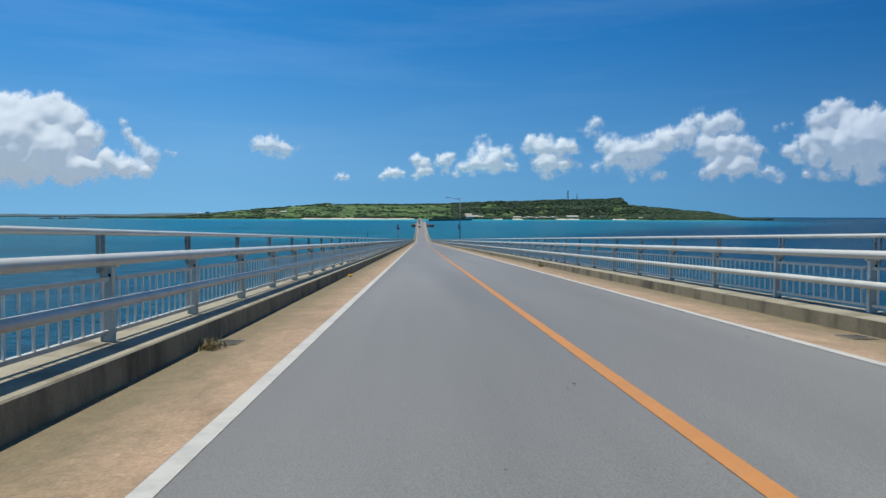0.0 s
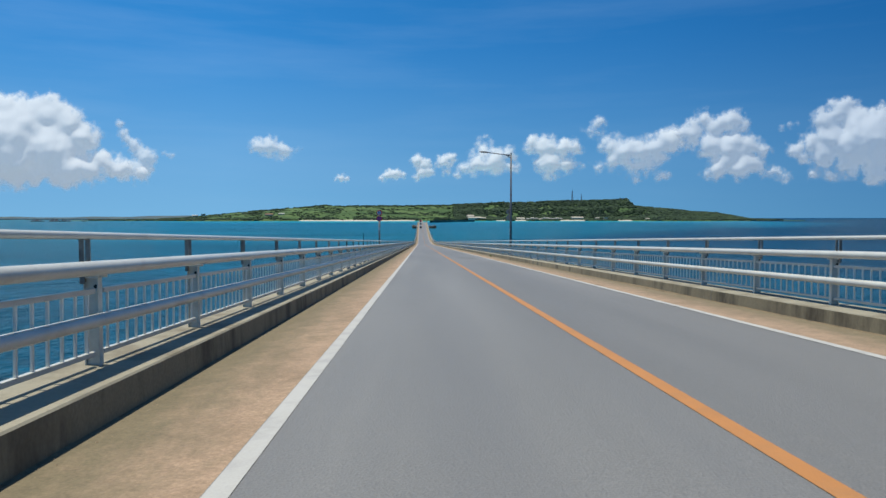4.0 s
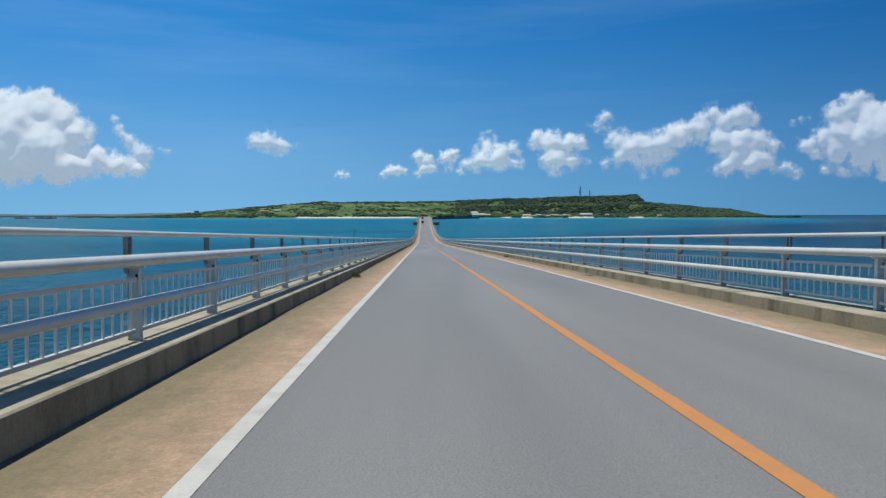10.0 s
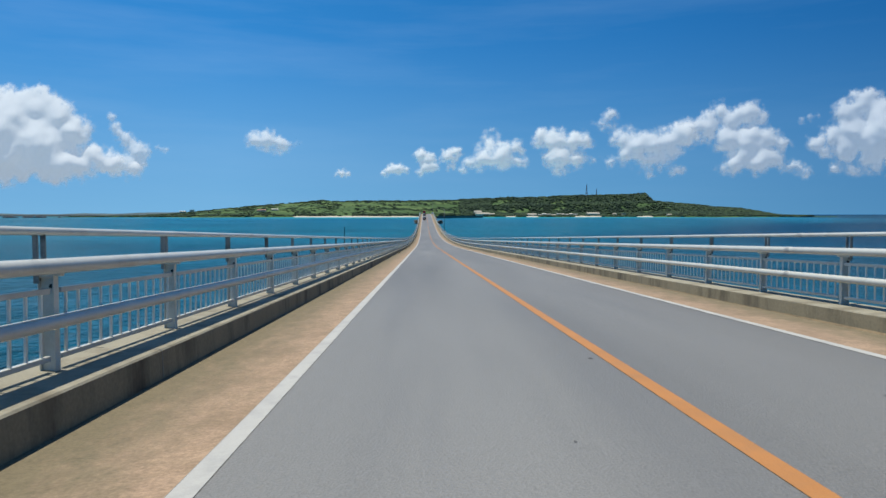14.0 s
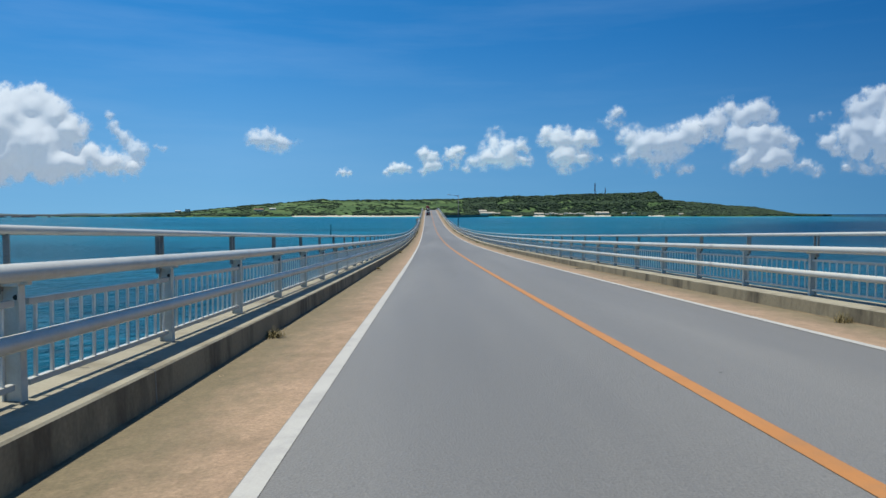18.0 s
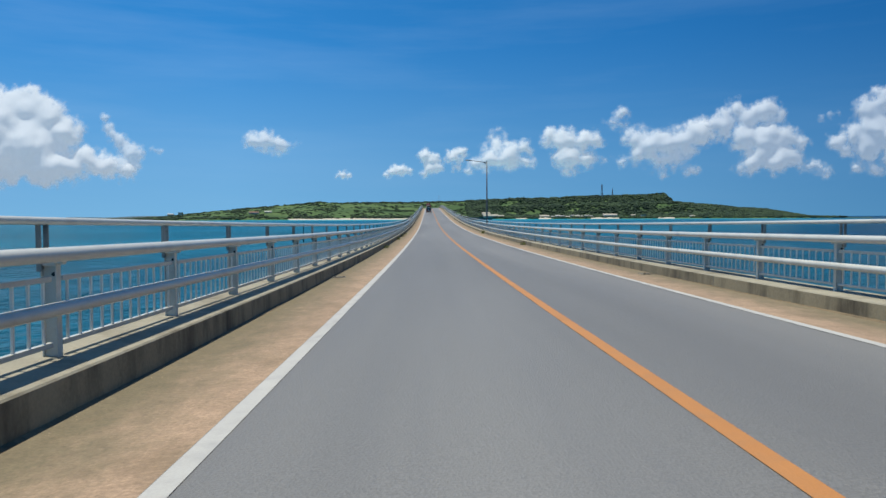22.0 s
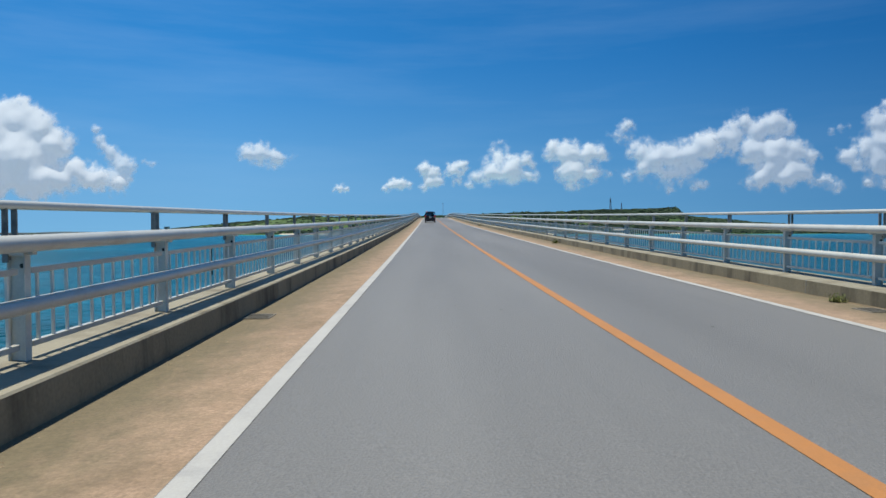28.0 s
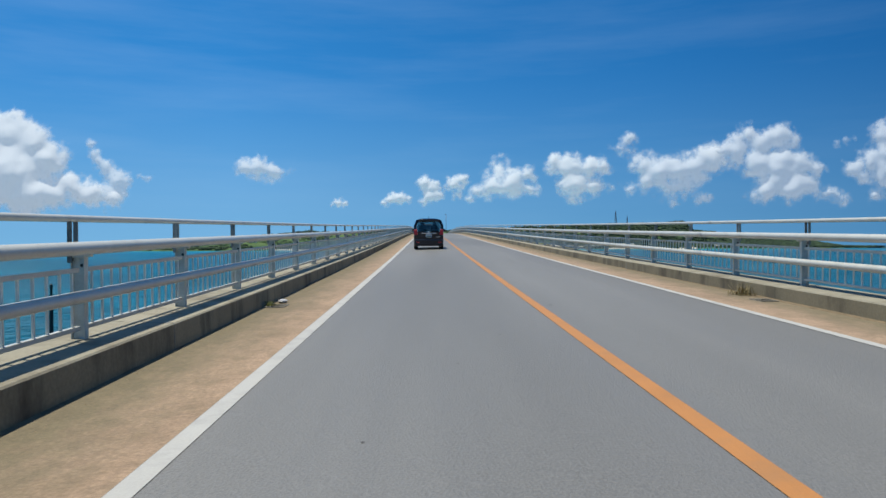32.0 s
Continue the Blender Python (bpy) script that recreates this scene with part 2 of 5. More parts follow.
M_WALLW = surface("white_rendered_wall", (0.430, 0.405, 0.350), 0.8, vary=0.08, scale=0.1, fine=1.0)
M_ROOFG = surface("grey_roof", (0.246, 0.238, 0.230), 0.8, vary=0.15, scale=0.1, fine=1.0)
M_ROOFR = surface("red_tile_roof", (0.295, 0.139, 0.090), 0.8, vary=0.15, scale=0.1, fine=1.0)
M_FARPANE = surface("far_dark_window", (0.030, 0.032, 0.034), 0.6, vary=0.1)
M_ROOFT = surface("pale_tan_roof", (0.300, 0.270, 0.215), 0.8, vary=0.15, scale=0.1, fine=1.0)
M_GLASSD = surface("dark_window_glass", (0.016, 0.021, 0.025), 0.08, vary=0.02, bump=0.0)
M_MAST = surface("mast_steel", (0.164, 0.131, 0.131), 0.6)


def sea_material():
    m = bpy.data.materials.new("sea_water")
    m.use_nodes = True
    n, l = m.node_tree.nodes, m.node_tree.links
    b = n["Principled BSDF"]
    geo = n.new("ShaderNodeNewGeometry")
    sep = n.new("ShaderNodeSeparateXYZ")
    l.new(geo.outputs["Position"], sep.inputs[0])
    # the depth of the water: deep by the bridge and out to sea, a shallow sandy lagoon before the island
    mp = n.new("ShaderNodeMapping")
    mp.inputs["Scale"].default_value = (0.0016, 0.0030, 1.0)
    l.new(geo.outputs["Position"], mp.inputs[0])
    big = n.new("ShaderNodeTexNoise")
    big.inputs["Scale"].default_value, big.inputs["Detail"].default_value = 1.0, 4.0
    l.new(mp.outputs[0], big.inputs["Vector"])
    warp = n.new("ShaderNodeMath")
    warp.operation = "MULTIPLY_ADD"
    warp.inputs[1].default_value, warp.inputs[2].default_value = 520.0, -260.0
    l.new(big.outputs[0], warp.inputs[0])
    dist = n.new("ShaderNodeMath")
    dist.operation = "ADD"
    l.new(sep.outputs[1], dist.inputs[0])
    l.new(warp.outputs[0], dist.inputs[1])
    ramp = n.new("ShaderNodeValToRGB")
    nor = n.new("ShaderNodeMapRange")
    nor.inputs[1].default_value, nor.inputs[2].default_value = 0.0, 3000.0
    l.new(dist.outputs[0], nor.inputs[0])
    l.new(nor.outputs[0], ramp.inputs[0])
    e = ramp.color_ramp.elements
    e[0].position, e[0].color = 0.0, (0.0040, 0.043, 0.076, 1)
    e[1].position, e[1].color = 1.0, (0.0070, 0.230, 0.275, 1)
    for p, c in ((0.16, (0.0040, 0.060, 0.094, 1)), (0.28, (0.0040, 0.084, 0.123, 1)), (0.40, (0.0038, 0.080, 0.125, 1)), (0.58, (0.0038, 0.085, 0.142, 1)),
                 (0.70, (0.0042, 0.090, 0.152, 1)), (0.80, (0.0052, 0.193, 0.249, 1)), (0.88, (0.0062, 0.230, 0.275, 1))):
        k = e.new(p)
        k.color = c
    # open sea on the right, beyond the reef; colour also darkened away from the sun
    off = n.new("ShaderNodeMapRange")
    off.interpolation_type = "SMOOTHSTEP"
    off.inputs[1].default_value, off.inputs[2].default_value = 10.0, 260.0
    reef = n.new("ShaderNodeMapRange")        # the lagoon keeps its sand along the island
    reef.inputs[1].default_value, reef.inputs[2].default_value, reef.inputs[4].default_value = 850.0, 1900.0, -1000.0
    l.new(dist.outputs[0], reef.inputs[0])
    run = n.new("ShaderNodeMath")
    run.operation = "ADD"
    l.new(sep.outputs[0], run.inputs[0])
    l.new(reef.outputs[0], run.inputs[1])
    l.new(run.outputs[0], off.inputs[0])
    mx = n.new("ShaderNodeMix")
    mx.data_type = "RGBA"
    mx.inputs["B"].default_value = (0.0010, 0.026, 0.054, 1)
    l.new(off.outputs[0], mx.inputs["Factor"])
    l.new(ramp.outputs[0], mx.inputs["A"])
    # deeper water far out on the other side, before the breakwater
    west = n.new("ShaderNodeMapRange")
    west.interpolation_type = "SMOOTHSTEP"
    west.inputs[1].default_value, west.inputs[2].default_value, west.inputs[4].default_value = -420.0, -1100.0, 0.9
    l.new(sep.outputs[0], west.inputs[0])
    mw = n.new("ShaderNodeMix")
    mw.data_type = "RGBA"
    mw.inputs["B"].default_value = (0.0040, 0.088, 0.135, 1)
    l.new(west.outputs[0], mw.inputs["Factor"])
    l.new(mx.outputs["Result"], mw.inputs["A"])
    # cat's paws and darker reef patches, then small chop's light and dark as colour
    col = mw.outputs["Result"]
    for sc, st, lo, hi in ((0.006, (0.45, 1.6, 1.0), 0.72, 1.25), (0.10, (0.5, 1.6, 1.0), 0.80, 1.22), (0.55, (0.6, 1.4, 1.0), 0.50, 1.55)):
        mq = n.new("ShaderNodeMapping")
        mq.inputs["Scale"].default_value = st
        l.new(geo.outputs["Position"], mq.inputs[0])
        nq = n.new("ShaderNodeTexNoise")
        nq.inputs["Scale"].default_value, nq.inputs["Detail"].default_value = sc, 5.0
        l.new(mq.outputs[0], nq.inputs["Vector"])
        rq = n.new("ShaderNodeMapRange")
        rq.inputs[1].default_value, rq.inputs[2].default_value, rq.inputs[3].default_value, rq.inputs[4].default_value = 0.35, 0.65, lo, hi
        l.new(nq.outputs[0], rq.inputs[0])
        vq = n.new("ShaderNodeVectorMath")
        vq.operation = "SCALE"
        l.new(col, vq.inputs[0])
        l.new(rq.outputs[0], vq.inputs["Scale"])
        col = vq.outputs[0]
    l.new(col, b.inputs["Base Color"])
    b.inputs["Roughness"].default_value = 0.28
    b.inputs["IOR"].default_value = 1.333
    b.inputs["Specular IOR Level"].default_value = 0.05
    b.inputs["Specular Tint"].default_value = (0.55, 0.85, 1.0, 1)
    # wind ripples over a light swell
    w1 = n.new("ShaderNodeTexNoise")
    w1.inputs["Scale"].default_value, w1.inputs["Detail"].default_value = 0.55, 6.0
    m1 = n.new("ShaderNodeMapping")
    m1.inputs["Scale"].default_value = (1.0, 0.55, 1.0)
    m1.inputs["Rotation"].default_value = (0, 0, radians(25))
    l.new(geo.outputs["Position"], m1.inputs[0])
    l.new(m1.outputs[0], w1.inputs["Vector"])
    w2 = n.new("ShaderNodeTexNoise")
    w2.inputs["Scale"].default_value, w2.inputs["Detail"].default_value = 0.06, 3.0
    l.new(geo.outputs["Position"], w2.inputs["Vector"])
    sm = n.new("ShaderNodeMath")
    sm.operation = "MULTIPLY_ADD"
    sm.inputs[1].default_value = 2.0
    l.new(w2.outputs[0], sm.inputs[0])
    l.new(w1.outputs[0], sm.inputs[2])
    bp = n.new("ShaderNodeBump")
    bp.inputs["Strength"].default_value, bp.inputs["Distance"].default_value = 1.0, 1.6
    l.new(sm.outputs[0], bp.inputs["Height"])
    l.new(bp.outputs[0], b.inputs["Normal"])
    return m


M_SEA = sea_material()


def green_material(name, a, c, scale, rough=0.9):
    """Vegetation: two greens mixed by noise, with island-to-island variation."""
    m = bpy.data.materials.new(name)
    m.use_nodes = True
    n, l = m.node_tree.nodes, m.node_tree.links
    b = n["Principled BSDF"]
    b.inputs["Roughness"].default_value = rough
    b.inputs["Specular IOR Level"].default_value = 0.2
    geo = n.new("ShaderNodeNewGeometry")
    no = n.new("ShaderNodeTexNoise")
    no.inputs["Scale"].default_value, no.inputs["Detail"].default_value = scale, 6.0
    l.new(geo.outputs["Position"], no.inputs["Vector"])
    av = n.new("ShaderNodeMath")
    av.operation = "MULTIPLY_ADD"
    av.inputs[1].default_value, av.inputs[2].default_value = 0.35, -0.17
    l.new(geo.outputs["Random Per Island"], av.inputs[0])
    ad = n.new("ShaderNodeMath")
    ad.operation = "ADD"
    l.new(no.outputs[0], ad.inputs[0])
    l.new(av.outputs[0], ad.inputs[1])
    ra = n.new("ShaderNodeValToRGB")
    ra.color_ramp.elements[0].position, ra.color_ramp.elements[0].color = 0.35, (*a, 1)
    ra.color_ramp.elements[1].position, ra.color_ramp.elements[1].color = 0.66, (*c, 1)
    l.new(ad.outputs[0], ra.inputs[0])
    l.new(ra.outputs[0], b.inputs["Base Color"])
    return m


M_FOREST = green_material("subtropical_scrub", (0.012, 0.026, 0.016), (0.036, 0.060, 0.028), 0.03)
M_BREAK = surface("dark_wet_stone", (0.020, 0.024, 0.032), 0.8, vary=0.3, scale=0.05, fine=1.0)
# distance haze is put into the far shore's bluish colour
M_FARLAND = green_material("haze_tinted_far_shore", (0.050, 0.075, 0.085), (0.075, 0.105, 0.110), 0.01)
M_WEED = green_material("dry_weed", (0.10, 0.09, 0.04), (0.25, 0.195, 0.095), 3.0)
M_WEEDG = green_material("green_weed", (0.055, 0.078, 0.020), (0.165, 0.172, 0.060), 3.0)


def island_material():
    """Cane fields in patches, scrub on the steep ground, by object-space noise cells."""
    m = bpy.data.materials.new("island_ground")
    m.use_nodes = True
    n, l = m.node_tree.nodes, m.node_tree.links
    b = n["Principled BSDF"]
    b.inputs["Roughness"].default_value = 0.95
    b.inputs["Specular IOR Level"].default_value = 0.1
    geo = n.new("ShaderNodeNewGeometry")
    mp = n.new("ShaderNodeMapping")
    mp.inputs["Scale"].default_value = (0.009, 0.030, 0.02)
    l.new(geo.outputs["Position"], mp.inputs[0])
    vo = n.new("ShaderNodeTexVoronoi")
    vo.inputs["Scale"].default_value = 1.0
    l.new(mp.outputs[0], vo.inputs["Vector"])
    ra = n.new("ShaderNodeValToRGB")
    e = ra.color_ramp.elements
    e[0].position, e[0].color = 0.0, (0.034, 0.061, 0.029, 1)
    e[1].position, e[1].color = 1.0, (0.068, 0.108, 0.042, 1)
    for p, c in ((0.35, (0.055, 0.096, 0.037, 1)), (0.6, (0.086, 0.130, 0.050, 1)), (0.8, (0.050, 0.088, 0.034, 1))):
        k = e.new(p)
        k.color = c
    l.new(vo.outputs["Color"], ra.inputs[0])
    no = n.new("ShaderNodeTexNoise")
    no.inputs["Scale"].default_value, no.inputs["Detail"].default_value = 0.02, 7.0
    l.new(geo.outputs["Position"], no.inputs["Vector"])
    rr = n.new("ShaderNodeMapRange")
    rr.inputs[1].default_value, rr.inputs[2].default_value = 0.55, 0.70
    l.new(no.outputs[0], rr.inputs[0])
    mx = n.new("ShaderNodeMix")
    mx.data_type = "RGBA"
    mx.inputs["B"].default_value = (0.020, 0.039, 0.019, 1)
    l.new(rr.outputs[0], mx.inputs["Factor"])
    l.new(ra.outputs[0], mx.inputs["A"])
    l.new(mx.outputs["Result"], b.inputs["Base Color"])
    return m


M_ISLAND = island_material()


def cloud_material():
    """Droplets, soft white: a glow stands in for daylight scattered many times; thinning out by the mesh's own cover.
    """
    m = bpy.data.materials.new("cumulus")
    m.use_nodes = True
    n, l = m.node_tree.nodes, m.node_tree.links
    n.remove(n["Principled BSDF"])
    d = n.new("ShaderNodeBsdfDiffuse")
    d.inputs[0].default_value = (0.375, 0.388, 0.395, 1)
    tl = n.new("ShaderNodeBsdfTranslucent")
    tl.inputs[0].default_value = (0.375, 0.388, 0.395, 1)
    m1 = n.new("ShaderNodeMixShader")
    m1.inputs[0].default_value = 0.30
    l.new(d.outputs[0], m1.inputs[1])
    l.new(tl.outputs[0], m1.inputs[2])
    em = n.new("ShaderNodeEmission")          # even glow added for daylight scattered inside the far cloud
    em.inputs[0].default_value, em.inputs[1].default_value = (0.74, 0.86, 1.0, 1), 0.36
    ad = n.new("ShaderNodeAddShader")
    l.new(m1.outputs[0], ad.inputs[0])
    l.new(em.outputs[0], ad.inputs[1])
    cover = n.new("ShaderNodeAttribute")
    cover.attribute_name = "cover"
    thin = n.new("ShaderNodeBsdfTransparent")
    veil = n.new("ShaderNodeMixShader")
    l.new(cover.outputs["Fac"], veil.inputs[0])
    l.new(thin.outputs[0], veil.inputs[1])
    l.new(ad.outputs[0], veil.inputs[2])
    l.new(veil.outputs[0], n["Material Output"].inputs[0])
    return m


M_CLOUD = cloud_material()


# ---- mesh helpers ----
def mesh_of(bm, material, smooth=False):
    me = bpy.data.meshes.new("mesh")
    bm.to_mesh(me)
    bm.free()
    me.materials.append(material)
    if smooth:
        me.polygons.foreach_set("use_smooth", [True] * len(me.polygons))
    return me


def part(name, bm, material, parent=None, label="", at=None, smooth=False):
    """One mesh object from a bmesh or a ready mesh, under a parent."""
    me = mesh_of(bm, material, smooth) if isinstance(bm, bmesh.types.BMesh) else bm
    ob = new(name, me)
    if parent is not None:
        ob.parent = parent
    if at is not None:
        ob.matrix_basis = at
    if label:
        ob["label"] = label
    return ob


def thing(name, label, category, group="", at=None):
    e = new(name)
    e.empty_display_size = 0.2
    if at is not None:
        e.matrix_basis = at
    return tagged(e, label, category, group)


def box(bm, x0, x1, y0, y1, z0, z1, bevel=0.0):
    r = bmesh.ops.create_cube(bm, size=1.0)
    vs = r["verts"]
    for v in vs:
        v.co = Vector(((x0 + x1) / 2 + v.co.x * (x1 - x0), (y0 + y1) / 2 + v.co.y * (y1 - y0), (z0 + z1) / 2 + v.co.z * (z1 - z0)))
    if bevel:
        es = {e for v in vs for e in v.link_edges}
        bmesh.ops.bevel(bm, geom=list(es), offset=bevel, segments=1, affect="EDGES")
    return vs


def tube(bm, pts, radius, sides=10, cap=True):
    """A pipe through points; radius is one number or one a point."""
    pts = [Vector(p) for p in pts]
    rings = []
    for i, p in enumerate(pts):
        d = (pts[min(i + 1, len(pts) - 1)] - pts[max(i - 1, 0)]).normalized()
        up = Vector((0, 0, 1)) if abs(d.z) < 0.9 else Vector((0, 1, 0))
        a = d.cross(up).normalized()
        c = a.cross(d)
        r = radius[i] if isinstance(radius, (list, tuple)) else radius
        rings.append([bm.verts.new(p + (a * math.cos(q) + c * math.sin(q)) * r) for q in [2 * math.pi * k / sides for k in range(sides)]])
    for r0, r1 in zip(rings, rings[1:]):
        for k in range(sides):
            bm.faces.new((r0[k], r1[k], r1[(k + 1) % sides], r0[(k + 1) % sides]))
    if cap:
        bm.faces.new(rings[0])
        bm.faces.new(list(reversed(rings[-1])))
    return bm


def loft(bm, sections, closed=False):
    """Skin between rows of points of equal number."""
    rows = [[bm.verts.new(p) for p in s] for s in sections]
    n = len(rows[0])
    for a, b in zip(rows, rows[1:]):
        for k in range(n if closed else n - 1):
            j = (k + 1) % n
            bm.faces.new((a[k], a[j], b[j], b[k]))
    if closed:
        bm.faces.new(rows[0][::-1])
        bm.faces.new(rows[-1])
    bmesh.ops.recalc_face_normals(bm, faces=bm.faces)
    return rows


# ---- the bridge's long profile ----
_S = np.arange(-120.0, 2760.0, 2.0)
_G = np.interp(_S, [260, 310, 340, 370, 400, 430, 460, 490, 520, 550, 580, 610, 640, 660, 720, 805, 930, 1100, 1300],
               [-0.038, -0.0368, -0.0369, -0.0312, -0.0241, -0.0163, -0.0077, -0.0006, 0.0078, 0.0159, 0.0226, 0.0238, 0.0256, 0.0285, 0.0286, 0.0066, -0.033, -0.033, 0.0])
_Z = np.concatenate([[0.0], np.cumsum((_G[1:] + _G[:-1]))])
_Z += 24.6 - np.interp(0.0, _S, _Z)


def zr(y):
    return float(np.interp(y, _S, _Z))


def grade(y):
    return float(np.interp(y, _S, _G))


def zs(x, y):
    """The road's surface, with its crossfall."""
    return zr(y) + (0.026 * x if x < 0 else -0.015 * x)


Y0, Y1, YF = -60.0, 690.0, 2640.0
PITCH = 2.74
EDGE, KIN, KOUT, KH = 3.33, 4.53, 5.24, 0.293
SIDE = {-1: -0.01, 1: -0.15}               # the far lane is a little narrower


def lane_x(sx, x):
    """The place across the bridge of what lies x metres out on that side."""
    return sx * (x + SIDE[sx])


def stations(a, b, step):
    n = max(1, round((b - a) / step))
    return [a + (b - a) * i / n for i in range(n + 1)]


def strip(bm, x0, x1, a, b, lift, step=6.0):
    loft(bm, [[(x, y, zs(x, y) + lift) for x in (x0, (x0 + x1) / 2, x1)] for y in stations(a, b, step)])
    return bm


# ---- sea ----
bm = bmesh.new()
for q in ((-9000, -1500, 0), (9000, -1500, 0), (9000, 7500, 0), (-9000, 7500, 0)):
    bm.verts.new(q)
bm.faces.new(bm.verts)
tagged(part("water", bm, M_SEA), "blue to turquoise rippled sea under the bridge", "sea", kind="structure")

# ---- deck ----
bm = bmesh.new()
loft(bm, [[(x, y, zs(x, y)) for x in (lane_x(-1, EDGE), -1.6, 0.0, 1.6, lane_x(1, EDGE))] for y in stations(Y0, YF, 5.0)])
road = tagged(part("road", bm, M_ASPHALT), "worn grey asphalt carriageway with two lanes", "road", kind="structure")
for sx in (-1, 1):
    bm = bmesh.new()
    e0 = 3.170 if sx < 0 else 3.190
    strip(bm, lane_x(sx, e0), lane_x(sx, e0 + 0.15), Y0, YF, 0.005)
    tagged(part("edge_line", bm, M_WHITE), "worn white edge line painted on the asphalt", "road marking", kind="structure")
    bm = bmesh.new()
    loft(bm, [[(x, y, zs(x, y) + (0.0 if abs(x) < 4.3 else 0.01)) for x in (lane_x(sx, EDGE), lane_x(sx, 3.7), lane_x(sx, 4.3), lane_x(sx, KIN + 0.05))] for y in stations(Y0, YF, 5.0)])
    tagged(part("shoulder", bm, M_SHOULDER), "sandy brown concrete shoulder stained by dirt", "shoulder", kind="structure")
bm = bmesh.new()
strip(bm, -0.075, 0.075, Y0, YF, 0.005)
tagged(part("centre_line", bm, M_ORANGE), "worn orange centre line painted on the asphalt", "road marking", kind="structure")

# girder under the deck and piers in the water
bm = bmesh.new()
SEC = [(-5.3, -0.12), (-5.3, -0.55), (-2.6, -0.8), (-2.2, -2.4), (2.2, -2.4), (2.6, -0.8), (5.3, -0.55), (5.3, -0.12)]
loft(bm, [[(x, y, zr(y) + dz) for x, dz in SEC] for y in stations(Y0, YF, 10.0)], closed=True)
girder = tagged(part("bridge_girder", bm, M_CONCRETE), "grey concrete box girder carrying the road", "girder", kind="structure")
for i in range(38):
    y = -55.0 + 71.0 * i
    if y > YF - 60:
        break
    bm = bmesh.new()
    zt = zr(y) - 2.4
    loft(bm, [[(1.6 * math.cos(a) * 1.2, 1.0 * math.sin(a), z) for a in [2 * math.pi * k / 14 for k in range(14)]] for z in (-6.0, zt - 1.2)], closed=True)
    box(bm, -2.6, 2.6, -1.2, 1.2, zt - 1.3, zt, 0.15)
    tagged(part("bridge_pier", bm, M_CONCRETE, at=pose(0, y, 0)), "rounded concrete bridge pier standing in the sea", "pier", "bridge piers", kind="structure")


# ---- kerbs ----
def kerb_mesh(sx, a, b):
    bm = bmesh.new()
    sec = [(KIN, -0.10), (KIN + 0.010, KH - 0.030), (KIN + 0.025, KH - 0.014), (KOUT, KH + 0.010), (KOUT, -0.5), (KIN + 0.3, -0.5)]
    base = -0.02 * KIN
    loft(bm, [[(lane_x(sx, x), y, zr(y) + base + dz) for x, dz in sec] for y in stations(a, b, 3.0)], closed=True)
    bm.normal_update()
    me = mesh_of(bm, M_KERB)
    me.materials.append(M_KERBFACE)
    for p in me.polygons:                     # the face towards the road, darker and browner than the top
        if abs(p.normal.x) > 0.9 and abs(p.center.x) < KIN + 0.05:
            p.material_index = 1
    return me


BLOCK, FIRST = 13.7, -56.35
for sx in (-1, 1):
    cuts = [Y0] + [FIRST + BLOCK * i for i in range(55)]
    for a, b in zip(cuts, cuts[1:]):
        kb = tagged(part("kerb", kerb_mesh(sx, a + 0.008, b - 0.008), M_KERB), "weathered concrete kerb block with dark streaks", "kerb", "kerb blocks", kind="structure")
        bm = bmesh.new()
        loft(bm, [[(lane_x(sx, x), y, zr(y) - 0.02 * KIN + dz) for x, dz in ((KIN - 0.003, 0.0), (KIN + 0.007, KH - 0.029), (KIN + 0.025, KH - 0.010), (KIN + 0.55, KH + 0.004), (KIN + 0.55, KH - 0.05), (KIN + 0.05, 0.0))] for y in (b - 0.008, b + 0.008)], closed=True)
        part("joint_seal", bm, M_SEAL, kb, "pale sealant in the joint")
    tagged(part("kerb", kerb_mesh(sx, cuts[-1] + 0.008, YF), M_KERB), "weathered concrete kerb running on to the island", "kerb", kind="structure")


def kz(y):
    return zr(y) - 0.02 * KIN + KH


# ---- dirt along the kerb, stains and tar spots on the road ----
for sx in (-1, 1):
    bm = bmesh.new()
    rows = []
    for y in stations(Y0, Y1, 0.6):
        k = 0.5 + 0.5 * noise.fractal(Vector((y * 0.11, sx * 5.0, 0)), 0.9, 2.0, 4)
        wd = 0.03 + 0.22 * max(0.0, k - 0.3) ** 1.5
        h = 0.012 + 0.05 * max(0.0, k - 0.3)
        x0 = KIN + 0.012
        rows.append([(lane_x(sx, x0), y, zs(sx * x0, y) + h), (lane_x(sx, x0 - wd * 0.45), y, zs(sx * x0, y) + 0.010 + h * 0.5), (lane_x(sx, x0 - wd), y, zs(sx * x0, y) + 0.006)])
    loft(bm, rows)
    tagged(part("dirt_drift", bm, M_DIRT, smooth=True), "brown dirt drifted along the foot of the kerb", "dirt", kind="stuff")


